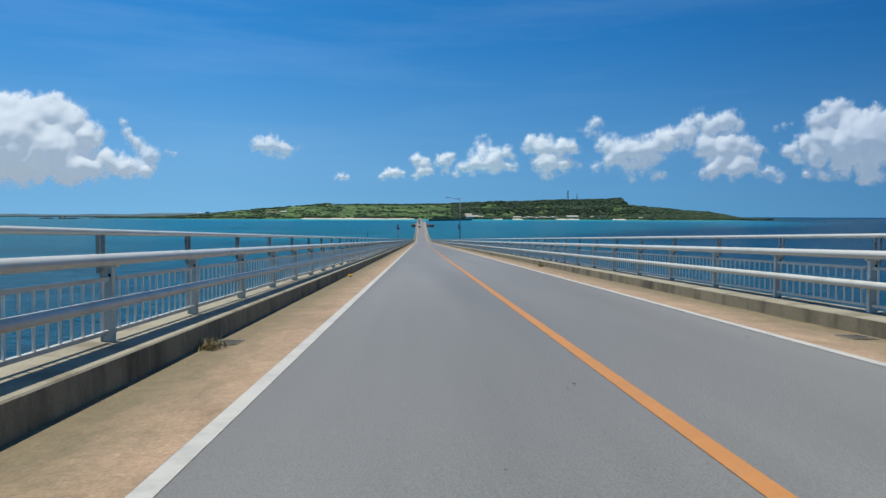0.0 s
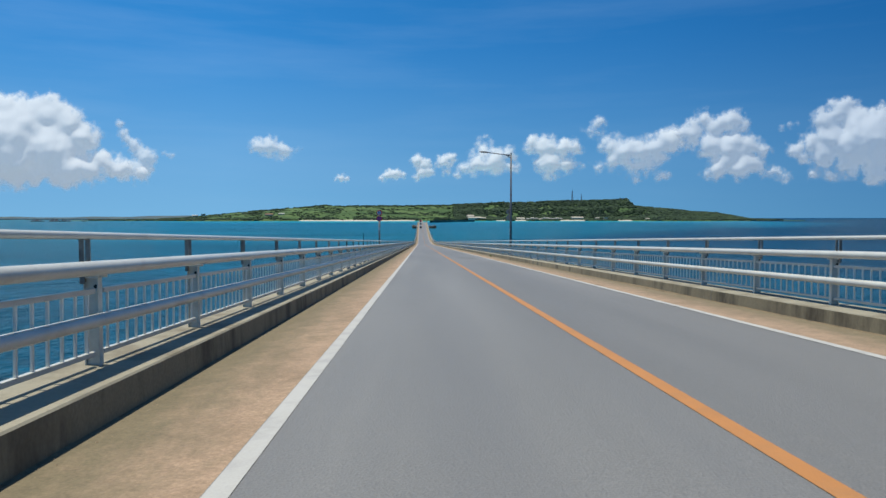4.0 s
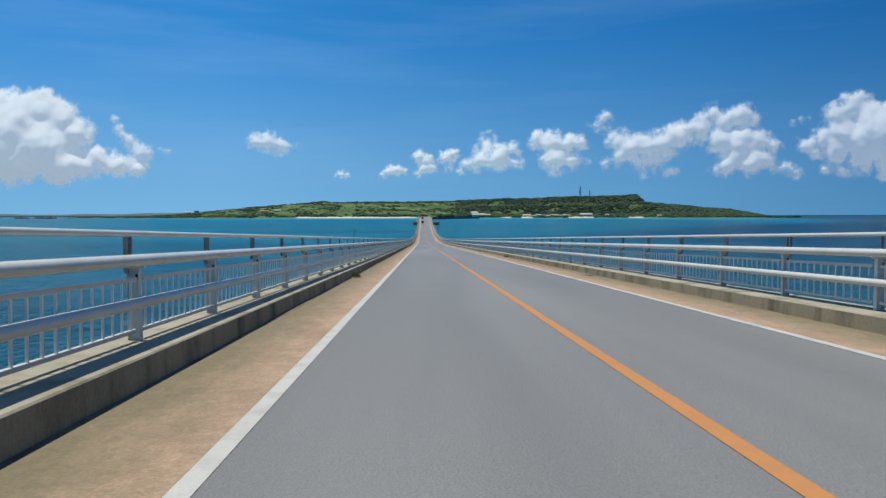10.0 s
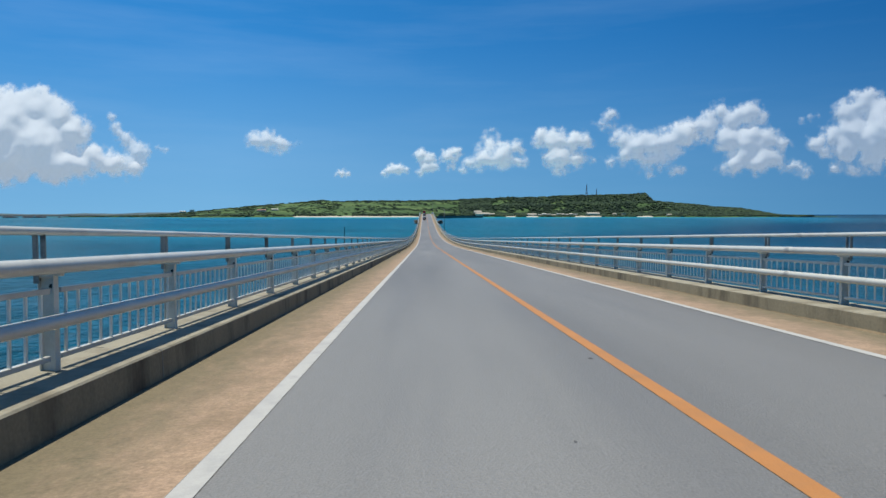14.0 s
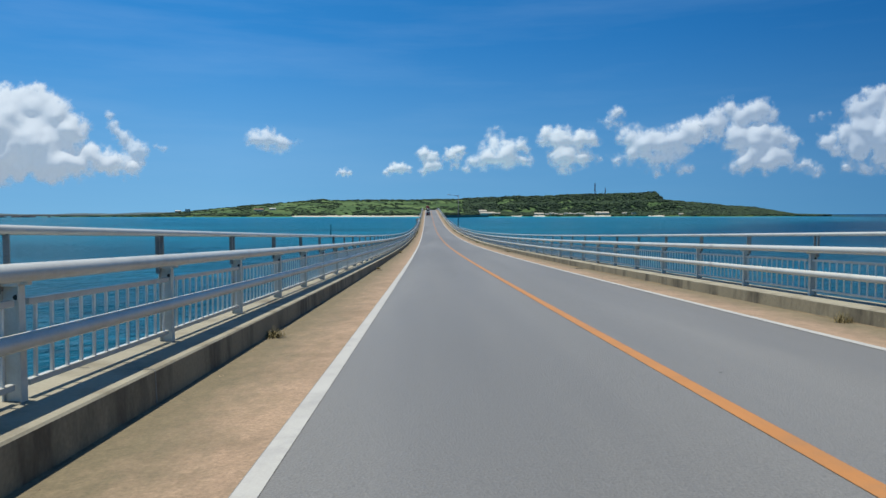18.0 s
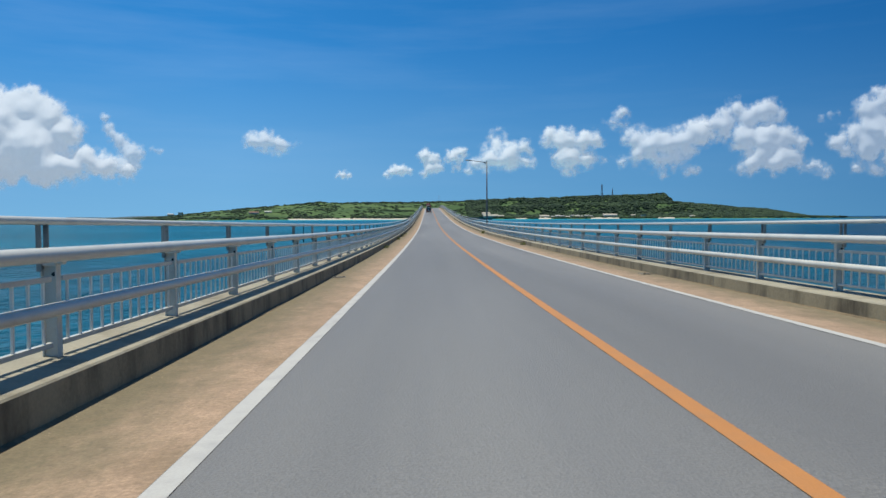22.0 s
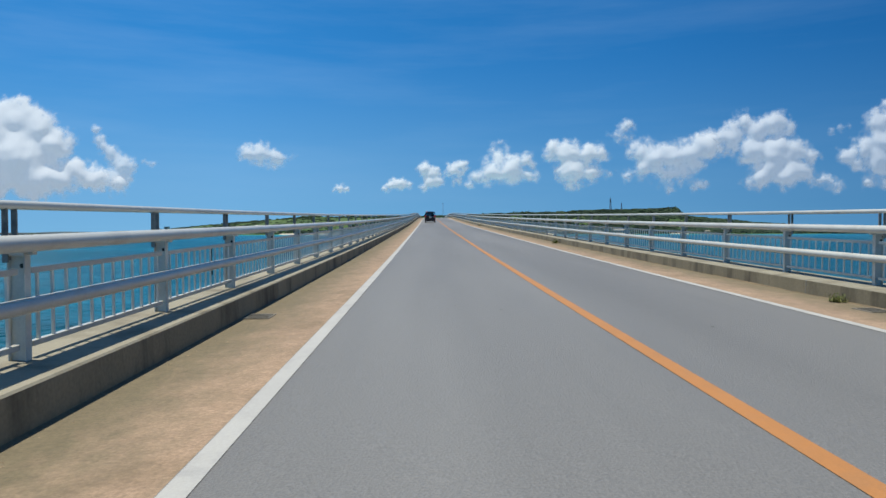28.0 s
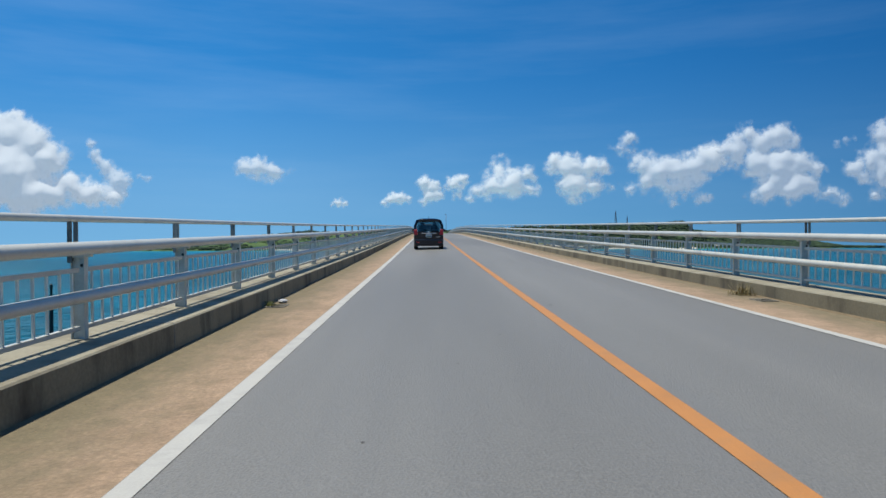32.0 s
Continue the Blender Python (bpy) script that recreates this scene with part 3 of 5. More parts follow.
# coral grit swept against the kerb
for sx in (-1, 1):
    rnd = random.Random(40 + sx)
    vs, fs = [], []
    for i in range(9000):
        y = rnd.uniform(-5, 660)
        k = 0.5 + 0.5 * noise.fractal(Vector((y * 0.11, sx * 5.0, 0)), 0.9, 2.0, 4)
        x = KIN - 0.01 - abs(rnd.gauss(0.0, 0.05 + 0.12 * max(0.0, k - 0.2)))
        r, a = rnd.uniform(0.004, 0.013), rnd.uniform(0, 6.28)
        z = zs(sx * x, y) + 0.002
        at = len(vs)
        for q in range(4):
            vs.append((lane_x(sx, x) + r * math.cos(a + 1.571 * q) * rnd.uniform(0.7, 1.3), y + 1.3 * r * math.sin(a + 1.571 * q), z))
        vs.append((lane_x(sx, x), y, z + r * rnd.uniform(0.6, 1.1)))
        fs += [(at + q, at + (q + 1) % 4, at + 4) for q in range(4)]
    me = bpy.data.meshes.new("grit")
    me.from_pydata(vs, [], fs)
    me.materials.append(M_GRIT)
    tagged(part("grit", me, None), "coarse coral grit swept against the kerb", "grit", kind="stuff")


def blotch(bm, x, y, rx, ry, lift, rnd, n=14):
    a = [rnd.uniform(0.65, 1.2) for k in range(n)]
    pts = [(x + rx * a[k] * math.cos(2 * math.pi * k / n), y + ry * a[k] * math.sin(2 * math.pi * k / n)) for k in range(n)]
    bm.faces.new([bm.verts.new((px_, py_, zs(px_, py_) + lift)) for px_, py_ in pts])


rnd = random.Random(21)
bm = bmesh.new()
for i in range(260):
    r = rnd.choice((0.010, 0.014, 0.018, 0.026))
    blotch(bm, rnd.uniform(-3.0, 3.0), rnd.uniform(-10, 660), r, r * rnd.uniform(1.0, 2.6), 0.004, rnd, 8)
tagged(part("tar_spots", bm, M_SPOT), "small black tar spots scattered on the asphalt", "stain", kind="stuff")
bm = bmesh.new()
for dx, dy, rx, ry in ((1.40, 121.0, 0.60, 0.95), (1.75, 119.6, 0.40, 0.6)):
    blotch(bm, dx, dy, rx, ry, 0.004, rnd, 22)
tagged(part("oil_stain", bm, M_OIL), "large dark oil stain on the asphalt", "stain", kind="structure")


# ---- railings ----
POST_X, PANEL_X = 5.00, 4.97


def post_mesh():
    bm = bmesh.new()
    box(bm, -0.062, 0.062, -0.008, 0.008, -0.02, 0.760)          # web
    box(bm, 0.053, 0.066, -0.038, 0.038, -0.02, 0.790, 0.003)    # outer flange
    box(bm, -0.066, -0.053, -0.038, 0.038, -0.02, 0.790, 0.003)  # inner flange
    box(bm, -0.066, 0.066, -0.040, 0.040, 0.760, 0.795, 0.004)
    return mesh_of(bm, M_POST)


def upper_mesh():
    bm = bmesh.new()
    for y in (-0.058, 0.058):                 # two plates, a hand apart along the road
        box(bm, -0.022, 0.022, y - 0.007, y + 0.007, 0.715, 1.102, 0.002)
    box(bm, -0.012, 0.012, -0.054, 0.054, 0.73, 0.77)
    return mesh_of(bm, M_UPPER)


def bolt_mesh():
    bm = bmesh.new()
    tube(bm, [(0.035, -0.022, 0.69), (0.035, -0.006, 0.69)], 0.018, 8)
    return mesh_of(bm, M_DARK)


def bracket_mesh():
    bm = bmesh.new()
    box(bm, -0.12, -0.064, -0.03, 0.03, -0.02, 0.02, 0.004)
    return mesh_of(bm, M_POST)


NPICK = 12
JOINTS = tuple(12 + 35 * i for i in range(7))       # expansion joints
PW = PITCH - 0.17


def picket_mesh():
    bm = bmesh.new()
    box(bm, -0.010, 0.010, -0.012, 0.012, 0.13, 0.645)
    return mesh_of(bm, M_BALUSTER)


def panel_bars_mesh(wide=PW):
    bm = bmesh.new()
    box(bm, -0.022, 0.022, -wide / 2, wide / 2, 0.63, 0.675, 0.004)
    box(bm, -0.022, 0.022, -wide / 2, wide / 2, 0.088, 0.132, 0.004)
    return mesh_of(bm, M_RAIL)


def pick_y(i, wide=PW, count=NPICK):
    return -wide / 2 + wide * (i + 0.5) / count


def all_pickets_mesh(wide=PW, count=NPICK):
    bm = bmesh.new()
    for i in range(count):
        y = pick_y(i, wide, count)
        box(bm, -0.010, 0.010, y - 0.012, y + 0.012, 0.13, 0.645)
    return mesh_of(bm, M_BALUSTER)


MS_POST, MS_UPPER, MS_BOLT, MS_BRACKET = post_mesh(), upper_mesh(), bolt_mesh(), bracket_mesh()
MS_PICK, MS_BARS, MS_PICKS = picket_mesh(), panel_bars_mesh(), all_pickets_mesh()
FLIP = {-1: pose(0, 0, 0, 0, 0, 180), 1: pose(0, 0, 0)}
RAILS = (("top_rail", 5.07, 1.131, 0.034), ("middle_rail", 4.870, 0.855, 0.062), ("lower_rail", 4.865, 0.415, 0.058))


def railing(sx, k0, n, single):
    """One length of railing: n bays from post number k0; single: its balusters are pieces of their own."""
    ya = k0 * PITCH
    r = thing("bridge_railing", "pale grey painted steel pipe railing with balusters", "railing", "bridge railings", pose(lane_x(sx, POST_X), ya, kz(ya)))
    for name, x, h, rad in RAILS:
        bm = bmesh.new()
        pts = [(sx * (x - POST_X), j * PITCH, kz(ya + j * PITCH) - kz(ya) + h) for j in range(n + 1)]
        tube(bm, pts, rad, 16, cap=False)
        j = 0.55 * PITCH                                    # where two pipes meet
        zj = kz(ya + j) - kz(ya) + h
        gj = grade(ya + j)
        pipe = part(name, bm, M_RAIL, r, smooth=True)
        bm = bmesh.new()
        tube(bm, [(pts[0][0], j + q, zj + q * gj) for q in (-0.085, -0.08, 0.08, 0.085)], [rad - 0.002, rad + 0.003, rad + 0.003, rad - 0.002], 16, cap=False)
        part("sleeve", bm, M_SLEEVE, pipe, "dull grey sleeve where two pipes meet", smooth=True)
    spots = []
    for j in range(n):
        # two posts stand about an expansion joint
        spots += [j - 0.27, j + 0.27] if k0 + j in JOINTS else [j]
    for j in spots:
        y = ya + j * PITCH
        m = pose(0, j * PITCH, kz(y) - kz(ya)) @ FLIP[sx]
        p = part("post", MS_POST, None, r, at=m)
        part("bolt", MS_BOLT, None, p, at=FLIP[sx])
        for h in (0.395, 0.790):
            part("bracket", MS_BRACKET, None, p, at=pose(0, 0, h))
        part("upper_post", MS_UPPER, None, r, "weathered dark upper post", at=m @ pose(0.06, 0, 0))
    last = n - 0.27 if k0 + n in JOINTS else n
    for a, b in zip(spots, spots[1:] + [last]):
        ym, gap = ya + (a + b) / 2 * PITCH, b - a
        pm = pose(sx * (PANEL_X - POST_X), (a + b) / 2 * PITCH, kz(ym) - kz(ya), math.degrees(math.atan(grade(ym))))
        usual = abs(gap - 1) < 0.01
        wide, count = gap * PITCH - 0.17, NPICK if usual else max(4, round(NPICK * gap))
        pb = part("baluster_panel", MS_BARS if usual else panel_bars_mesh(wide), None, r, at=pm)
        if single:
            for i in range(count):
                part("baluster", MS_PICK, None, pb, at=pose(0, pick_y(i, wide, count), 0))
        else:
            tagged(part("baluster_row", MS_PICKS if usual else all_pickets_mesh(wide, count), None, pb), kind="stuff")
    return r


BAYS = 8
KA, KB = -16, 248
for sx in (-1, 1):
    for k0 in range(KA, KB, BAYS):
        railing(sx, k0, BAYS, sx < 0 and 0 <= k0 <= 224)
    # the lengths beyond, over the crest and down to the island
    bm = bmesh.new()
    kk = [KB + i for i in range(0, 330)]
    for name, x, h, rad in RAILS:
        tube(bm, [(lane_x(sx, x), k * PITCH + (0.01 if k == KB else 0), kz(k * PITCH) + h) for k in kk], rad, 6)
    for k in kk[:130]:
        y, z = k * PITCH, kz(k * PITCH)
        box(bm, lane_x(sx, POST_X) - 0.07, lane_x(sx, POST_X) + 0.07, y - 0.04, y + 0.04, z, z + 0.775)
        box(bm, lane_x(sx, 5.08) - 0.03, lane_x(sx, 5.08) + 0.03, y - 0.035, y + 0.035, z + 0.445, z + 1.145)
        for i in range(NPICK):
            yp = y + PITCH / 2 + pick_y(i)
            zp = kz(yp)
            box(bm, lane_x(sx, PANEL_X) - 0.01, lane_x(sx, PANEL_X) + 0.01, yp - 0.012, yp + 0.012, zp + 0.095, zp + 0.645)
    tube(bm, [(lane_x(sx, PANEL_X), k * PITCH, kz(k * PITCH) + 0.66) for k in kk], 0.02, 4)
    tube(bm, [(lane_x(sx, PANEL_X), k * PITCH, kz(k * PITCH) + 0.095) for k in kk], 0.02, 4)
    tagged(part("far_railing", bm, M_RAIL), "pale grey steel railing running over the crest", "railing", kind="stuff")


# ---- lamps and signs on their brackets outside the railing ----
def platform(sx, y):
    bm = bmesh.new()
    z = kz(y)
    out = [(-1.5, 0.0), (-0.95, 0.0), (-0.55, 0.62), (0.55, 0.62), (0.95, 0.0), (1.5, 0.0)]
    top = [(lane_x(sx, KOUT - 0.01 + o), dy, 0.012 + grade(y) * dy) for dy, o in out]
    low = [(x * 1.0, dy, -0.45 + grade(y) * dy) for x, dy, q in top]
    inner_t = [(lane_x(sx, KOUT - 0.1), dy, 0.012 + grade(y) * dy) for dy, o in out]
    inner_l = [(x, dy, -0.45 + grade(y) * dy) for x, dy, q in inner_t]
    loft(bm, [inner_l, low, top, inner_t])
    tagged(part("pole_platform", bm, M_KERB, at=pose(0, y, z)), "concrete ledge bulging out from the kerb under a pole", "ledge", "pole ledges", kind="structure")


LAMP_X = 5.62


def street_lamp(y, box_on=False, sx=1):
    z = kz(y) + 0.012
    e = thing("street_lamp", "tall dark grey street lamp with a long arm over the road", "street lamp", "street lamps", pose(lane_x(sx, LAMP_X), y, z))
    bm = bmesh.new()
    tube(bm, [(0, 0, 0.02), (0, 0, 2.5), (0, 0, 8.410)], [0.105, 0.095, 0.062], 16)
    tube(bm, [(0, 0, 8.400), (0, 0, 8.480)], [0.07, 0.05], 16)
    part("pole", bm, M_POLE, e, smooth=True)
    bm = bmesh.new()
    box(bm, -0.21, 0.21, -0.21, 0.21, 0.0, 0.03, 0.005)
    part("base_plate", bm, M_GALV, e)
    for a in (-0.15, 0.15):
        for b in (-0.15, 0.15):
            bm = bmesh.new()
            tube(bm, [(a, b, 0.02), (a, b, 0.11)], 0.018, 6)
            part("bolt", bm, M_GALV, e)
    bm = bmesh.new()
    tube(bm, [(0.0, 0, 8.280), (-0.55, 0, 8.340), (-2.0, 0, 8.510)], [0.05, 0.04, 0.034], 12)
    tube(bm, [(0.0, 0, 8.080), (-0.50, 0, 8.320)], [0.032, 0.028], 8)
    part("arm", bm, M_POLE, e, smooth=True)
    bm = bmesh.new()
    secs = []
    for u, w, h in ((-1.92, 0.05, 0.04), (-2.05, 0.10, 0.06), (-2.3, 0.15, 0.075), (-2.55, 0.14, 0.06), (-2.66, 0.06, 0.03)):
        zc = 8.520 + (-1.92 - u) * 0.08
        secs.append([(u, w * math.cos(q), zc + h * math.sin(q)) for q in [2 * math.pi * k / 12 for k in range(12)]])
    loft(bm, secs, closed=True)
    head = part("lamp_head", bm, M_POLE, e, smooth=True)
    bm = bmesh.new()
    secs = []
    for u, w in ((-2.12, 0.07), (-2.3, 0.12), (-2.52, 0.10)):
        zc = 8.475 + (-1.92 - u) * 0.08
        secs.append([(u, w * math.cos(q), zc + 0.03 * math.sin(q)) for q in [2 * math.pi * k / 10 for k in range(10)]])
    loft(bm, secs, closed=True)
    part("lens", bm, M_LAMPGLASS, head)
    if box_on:
        bm = bmesh.new()
        for h, w in ((1.66, 0.05), (1.86, 0.06), (2.02, 0.05)):
            box(bm, -0.125, -0.092, -0.09, -0.09 + w, h, h + 0.12, 0.004)
        part("tag_plate", bm, M_SIGNWHITE, e, "small pale tag plates on the pole")
    for h in (1.7, 2.1, 3.2):
        bm = bmesh.new()
        tube(bm, [(0, 0, h), (0, 0, h + 0.04)], 0.108, 16)
        part("strap", bm, M_GALV, e)
    return e


def disc(bm, r, y0, y1, seg=32, r0=0.0):
    """A plate or a ring standing upright across the road."""
    def ring(rad, y):
        return [(rad * math.cos(2 * math.pi * k / seg), y, rad * math.sin(2 * math.pi * k / seg)) for k in range(seg)]
    if r0:
        rows = [[bm.verts.new(p) for p in ring(a, b)] for a, b in ((r0, y0), (r, y0), (r, y1), (r0, y1))]
        for i in range(4):
            a, b = rows[i], rows[(i + 1) % 4]
            for k in range(seg):
                bm.faces.new((a[k], a[(k + 1) % seg], b[(k + 1) % seg], b[k]))
        bmesh.ops.recalc_face_normals(bm, faces=bm.faces)
    else:
        loft(bm, [ring(r, y0), ring(r, y1)], closed=True)
    return bm


def text_mesh(body, size, material):
    cu = bpy.data.curves.new("writing", "FONT")
    cu.body, cu.size, cu.extrude, cu.align_x, cu.align_y = body, size, 0.001, "CENTER", "CENTER"
    cu.offset = 0.006
    tmp = bpy.data.objects.new("tmp", cu)
    scene.collection.objects.link(tmp)
    me = bpy.data.meshes.new_from_object(tmp.evaluated_get(bpy.context.evaluated_depsgraph_get()))
    bpy.data.objects.remove(tmp)
    me.materials.clear()
    me.materials.append(material)
    return me


SR = 0.235


def speed_disc(parent, x, z, face):
    """A round limit sign; face -1 looks towards negative y."""
    m = pose(x, 0, z) if face < 0 else pose(x, 0, z, 0, 0, 180)
    d = part("speed_limit_plate", disc(bmesh.new(), SR, -0.125, -0.121), M_SIGNWHITE, parent, "round white plate reading 50", at=m)
    part("red_rim", disc(bmesh.new(), SR, -0.128, -0.125, r0=SR * 0.73), M_RED, d)
    t = part("numerals", text_mesh("50", 0.29, M_BLUE), None, d, "blue number 50", at=pose(0, -0.1275, -0.005, 90))
    back = part("plate_back", disc(bmesh.new(), SR, -0.1205, -0.117), M_UPPER, d, "dark back of the plate")
    return d


def no_stop_disc(parent, x, z, face):
    m = pose(x, 0, z) if face < 0 else pose(x, 0, z, 0, 0, 180)
    d = part("no_stopping_plate", disc(bmesh.new(), SR, -0.125, -0.121), M_BLUE, parent, "round blue plate with a red cross", at=m)
    part("red_rim", disc(bmesh.new(), SR, -0.128, -0.125, r0=SR * 0.73), M_RED, d)
    for a in (45, -45):
        bm = bmesh.new()
        box(bm, -SR * 0.82, SR * 0.82, -0.1275, -0.1255, -SR * 0.085, SR * 0.085)
        part("red_bar", bm, M_RED, d, at=pose(0, -0.0005 if a > 0 else 0, 0, 0, a, 0))
    back = part("plate_back", disc(bmesh.new(), SR, -0.1205, -0.117), M_UPPER, d, "dark back of the plate")
    return d


def clamps(parent, z):
    for dz in (-0.10, 0.10):
        bm = bmesh.new()
        tube(bm, [(0, 0, z + dz - 0.015), (0, 0, z + dz + 0.015)], 0.098, 14)
        box(bm, -0.05, 0.05, -0.121, -0.085, z + dz - 0.012, z + dz + 0.012)
        part("clamp", bm, M_GALV, parent)


LAMP_YS = (124.4, 510.0)
lamps = []
for ly in LAMP_YS:
    platform(1, ly)
    lamps.append(street_lamp(ly, ly == LAMP_YS[0]))
for zc, make in ((3.55, speed_disc), (3.07, no_stop_disc)):
    make(lamps[0], -0.15, zc, 1)
platform(-1, LAMP_YS[0])
fp = thing("tall_pole", "tall slim grey pole with a small head beside the railing", "pole", at=pose(lane_x(1, LAMP_X), 898.0, kz(898.0) + 0.012))
bm = bmesh.new()
tube(bm, [(0, 0, 0), (0, 0, 9.5)], [0.10, 0.065], 12)
part("pole", bm, M_POLE, fp, smooth=True)
bm = bmesh.new()
box(bm, -0.28, 0.10, -0.12, 0.12, 9.5, 9.75, 0.04)
part("head", bm, M_POLE, fp)
platform(1, 898.0)

sp = thing("road_sign", "grey sign pole with a limit sign above a no-stopping sign", "road sign", at=pose(-5.56, LAMP_YS[0] + 0.25, kz(LAMP_YS[0]) + 0.003))
bm = bmesh.new()
tube(bm, [(0, 0, 0), (0, 0, 3.70)], 0.078, 16)
part("pole", bm, M_GALV, sp, smooth=True)
bm = bmesh.new()
tube(bm, [(0, 0, 3.70), (0, 0, 3.73)], [0.082, 0.06], 16)
part("cap", bm, M_GALV, sp)
bm = bmesh.new()
box(bm, -0.17, 0.17, -0.17, 0.17, 0.0, 0.02, 0.004)
part("base_plate", bm, M_GALV, sp)
for a in (-0.12, 0.12):
    for b in (-0.12, 0.12):
        bm = bmesh.new()
        tube(bm, [(a, b, 0.015), (a, b, 0.07)], 0.014, 6)
        part("bolt", bm, M_GALV, sp)
bm = bmesh.new()
box(bm, -0.035, 0.035, -0.083, -0.076, 2.05, 2.25)
part("sticker", bm, M_SIGNWHITE, sp, "small pale sticker")
for zc, make in ((3.49, speed_disc), (3.00, no_stop_disc)):
    make(sp, 0, zc, -1)
    clamps(sp, zc)

# ---- drain gratings in the shoulders ----
DRAINS = (7.5, 57.0, 128.0, 199.0, 249.0, 320.4, 365.0, 441.0, 491.0, 558.0, 633.0)


def grating(sx, y):
    x, z = lane_x(sx, 4.33), zs(sx * 4.33, y) + 0.004
    e = thing("drain_grating", "weathered steel drain grating set in the sandy shoulder", "drain grating", "drain gratings",
              pose(x, y, z, math.degrees(math.atan(grade(y)))))
    # flat dark sheet: the shade inside the drain is put into its colour
    bm = bmesh.new()
    box(bm, -0.15, 0.15, -0.21, 0.21, 0.0, 0.003)
    part("shade_sheet", bm, M_DRAINSHADE, e)
    for a, b, c, d in ((-0.17, -0.15, -0.23, 0.23), (0.15, 0.17, -0.23, 0.23), (-0.15, 0.15, -0.23, -0.21), (-0.15, 0.15, 0.21, 0.23)):
        bm = bmesh.new()
        box(bm, a, b, c, d, 0.0, 0.014, 0.002)
        part("frame_bar", bm, M_GRATE, e)
    for i in range(11):
        bm = bmesh.new()
        yy = -0.19 + 0.038 * i
        box(bm, -0.15, 0.15, yy - 0.006, yy + 0.006, 0.004, 0.016)
        part("bar", bm, M_GRATE, e)


for y in DRAINS:
    for sx in (-1, 1):
        grating(sx, y)
grating(-1, 608.1)

# ---- weeds that grow in the dirt along the kerbs ----
def weed(x, y, size, mat, label, seed, dry=False):
    rnd = random.Random(seed)
    z = zs(x, y) + 0.006
    bm = bmesh.new()
    for i in range(int(110 + 160 * size)):
        a = rnd.uniform(0, 2 * math.pi)
        ln = size * rnd.uniform(0.35, 1.0)
        lean = rnd.uniform(0.2, 1.1)
        bx, by = rnd.gauss(0, size * 0.22), rnd.gauss(0, size * 0.30)
        w = rnd.uniform(0.003, 0.008)
        p = Vector((bx, by, 0))
        d = Vector((math.cos(a) * math.sin(lean), math.sin(a) * math.sin(lean), math.cos(lean)))
        sd = Vector((-math.sin(a), math.cos(a), 0)) * w
        prev = [bm.verts.new(p - sd), bm.verts.new(p + sd)]
        for s in (0.4, 0.75, 1.0):
            q = p + d * (ln * s) + Vector((0, 0, -0.35 * ln * s * s))
            q.z = max(q.z, 0.004)
            k = 1.0 - 0.8 * s
            cur = [bm.verts.new(q - sd * k), bm.verts.new(q + sd * k)]
            bm.faces.new((prev[0], prev[1], cur[1], cur[0]))
            prev = cur
        if not dry and i % 3 == 0:                            # broad leaves
            c = p + d * (ln * 0.6)
            lw = size * 0.07
            vs = [bm.verts.new(c + o) for o in (d * -lw, sd.normalized() * lw * 0.6, d * lw, sd.normalized() * -lw * 0.6)]
            bm.faces.new(vs)
    tagged(part("weed", bm, mat, at=pose(x, y, z)), label, "weed", "weeds along the kerbs")


GREEN, DRY = "tuft of green weeds growing in dirt at the kerb", "tuft of dry brown weeds growing at the kerb"
WEEDS_WEST = ((-4.4, 7, 0.3, 0), (-4.4, 153, 0.28, 0), (-4.4, 199.6, 0.3, 1), (-4.4, 320.9, 0.22, 0), (-4.4, 345, 0.25, 0), (-4.4, 366, 0.2, 0), (-4.4, 391.5, 0.3, 0),
              (-4.42, 416.4, 0.26, 1), (-4.4, 464, 0.38, 1), (-4.4, 482, 0.4, 1), (-4.44, 490.9, 0.5, 0), (-4.44, 491.7, 0.4, 1), (-4.4, 499, 0.36, 1),
              (-4.46, 609, 0.08, 0), (-4.43, 633, 0.16, 1))
WEEDS_EAST = ((4.25, 33, 0.35, 0), (4.25, 57.4, 0.2, 0), (4.25, 129.2, 0.26, 1), (4.25, 176, 0.3, 0), (4.25, 225.2, 0.36, 1), (4.25, 249, 0.25, 0), (4.25, 346, 0.28, 0),
              (4.25, 392, 0.28, 0), (4.25, 414.5, 0.26, 1), (4.25, 427, 0.35, 1), (4.25, 467, 0.4, 1), (4.24, 500, 0.66, 1), (4.25, 559, 0.24, 1),
              (4.25, 583, 0.35, 1), (4.25, 634, 0.42, 0))
for i, (x, y, s, g) in enumerate(WEEDS_WEST + WEEDS_EAST):
    weed(x, y, s, M_WEEDG if g else M_WEED, GREEN if g else DRY, 100 + i, dry=not g)


# ---- litter ----
def crumpled(name, x, y, rx, ry, h, mat, label, seed):
    bm = bmesh.new()
    bmesh.ops.create_icosphere(bm, subdivisions=3, radius=1.0)
    for v in bm.verts:
        k = 1.0 + 0.35 * noise.fractal(v.co * 2.2 + Vector((seed, 0, 0)), 0.8, 2.0, 4)
        v.co = Vector((v.co.x * rx * k, v.co.y * ry * k, max(0.0, (v.co.z * 0.5 + 0.45) * h * k)))
    tagged(part(name, bm, mat, at=pose(x, y, zs(x, y) + 0.006)), label, "litter")


crumpled("plastic_bag", -4.34, 633.6, 0.08, 0.12, 0.06, M_BAGW, "crumpled white plastic bag lying by the kerb", 3.0)
# crumpled yellow plastic, taken for a bag
crumpled("yellow_litter", -4.36, 24.5, 0.07, 0.17, 0.08, M_BAGY, "yellow plastic litter lying by the kerb", 7.0)


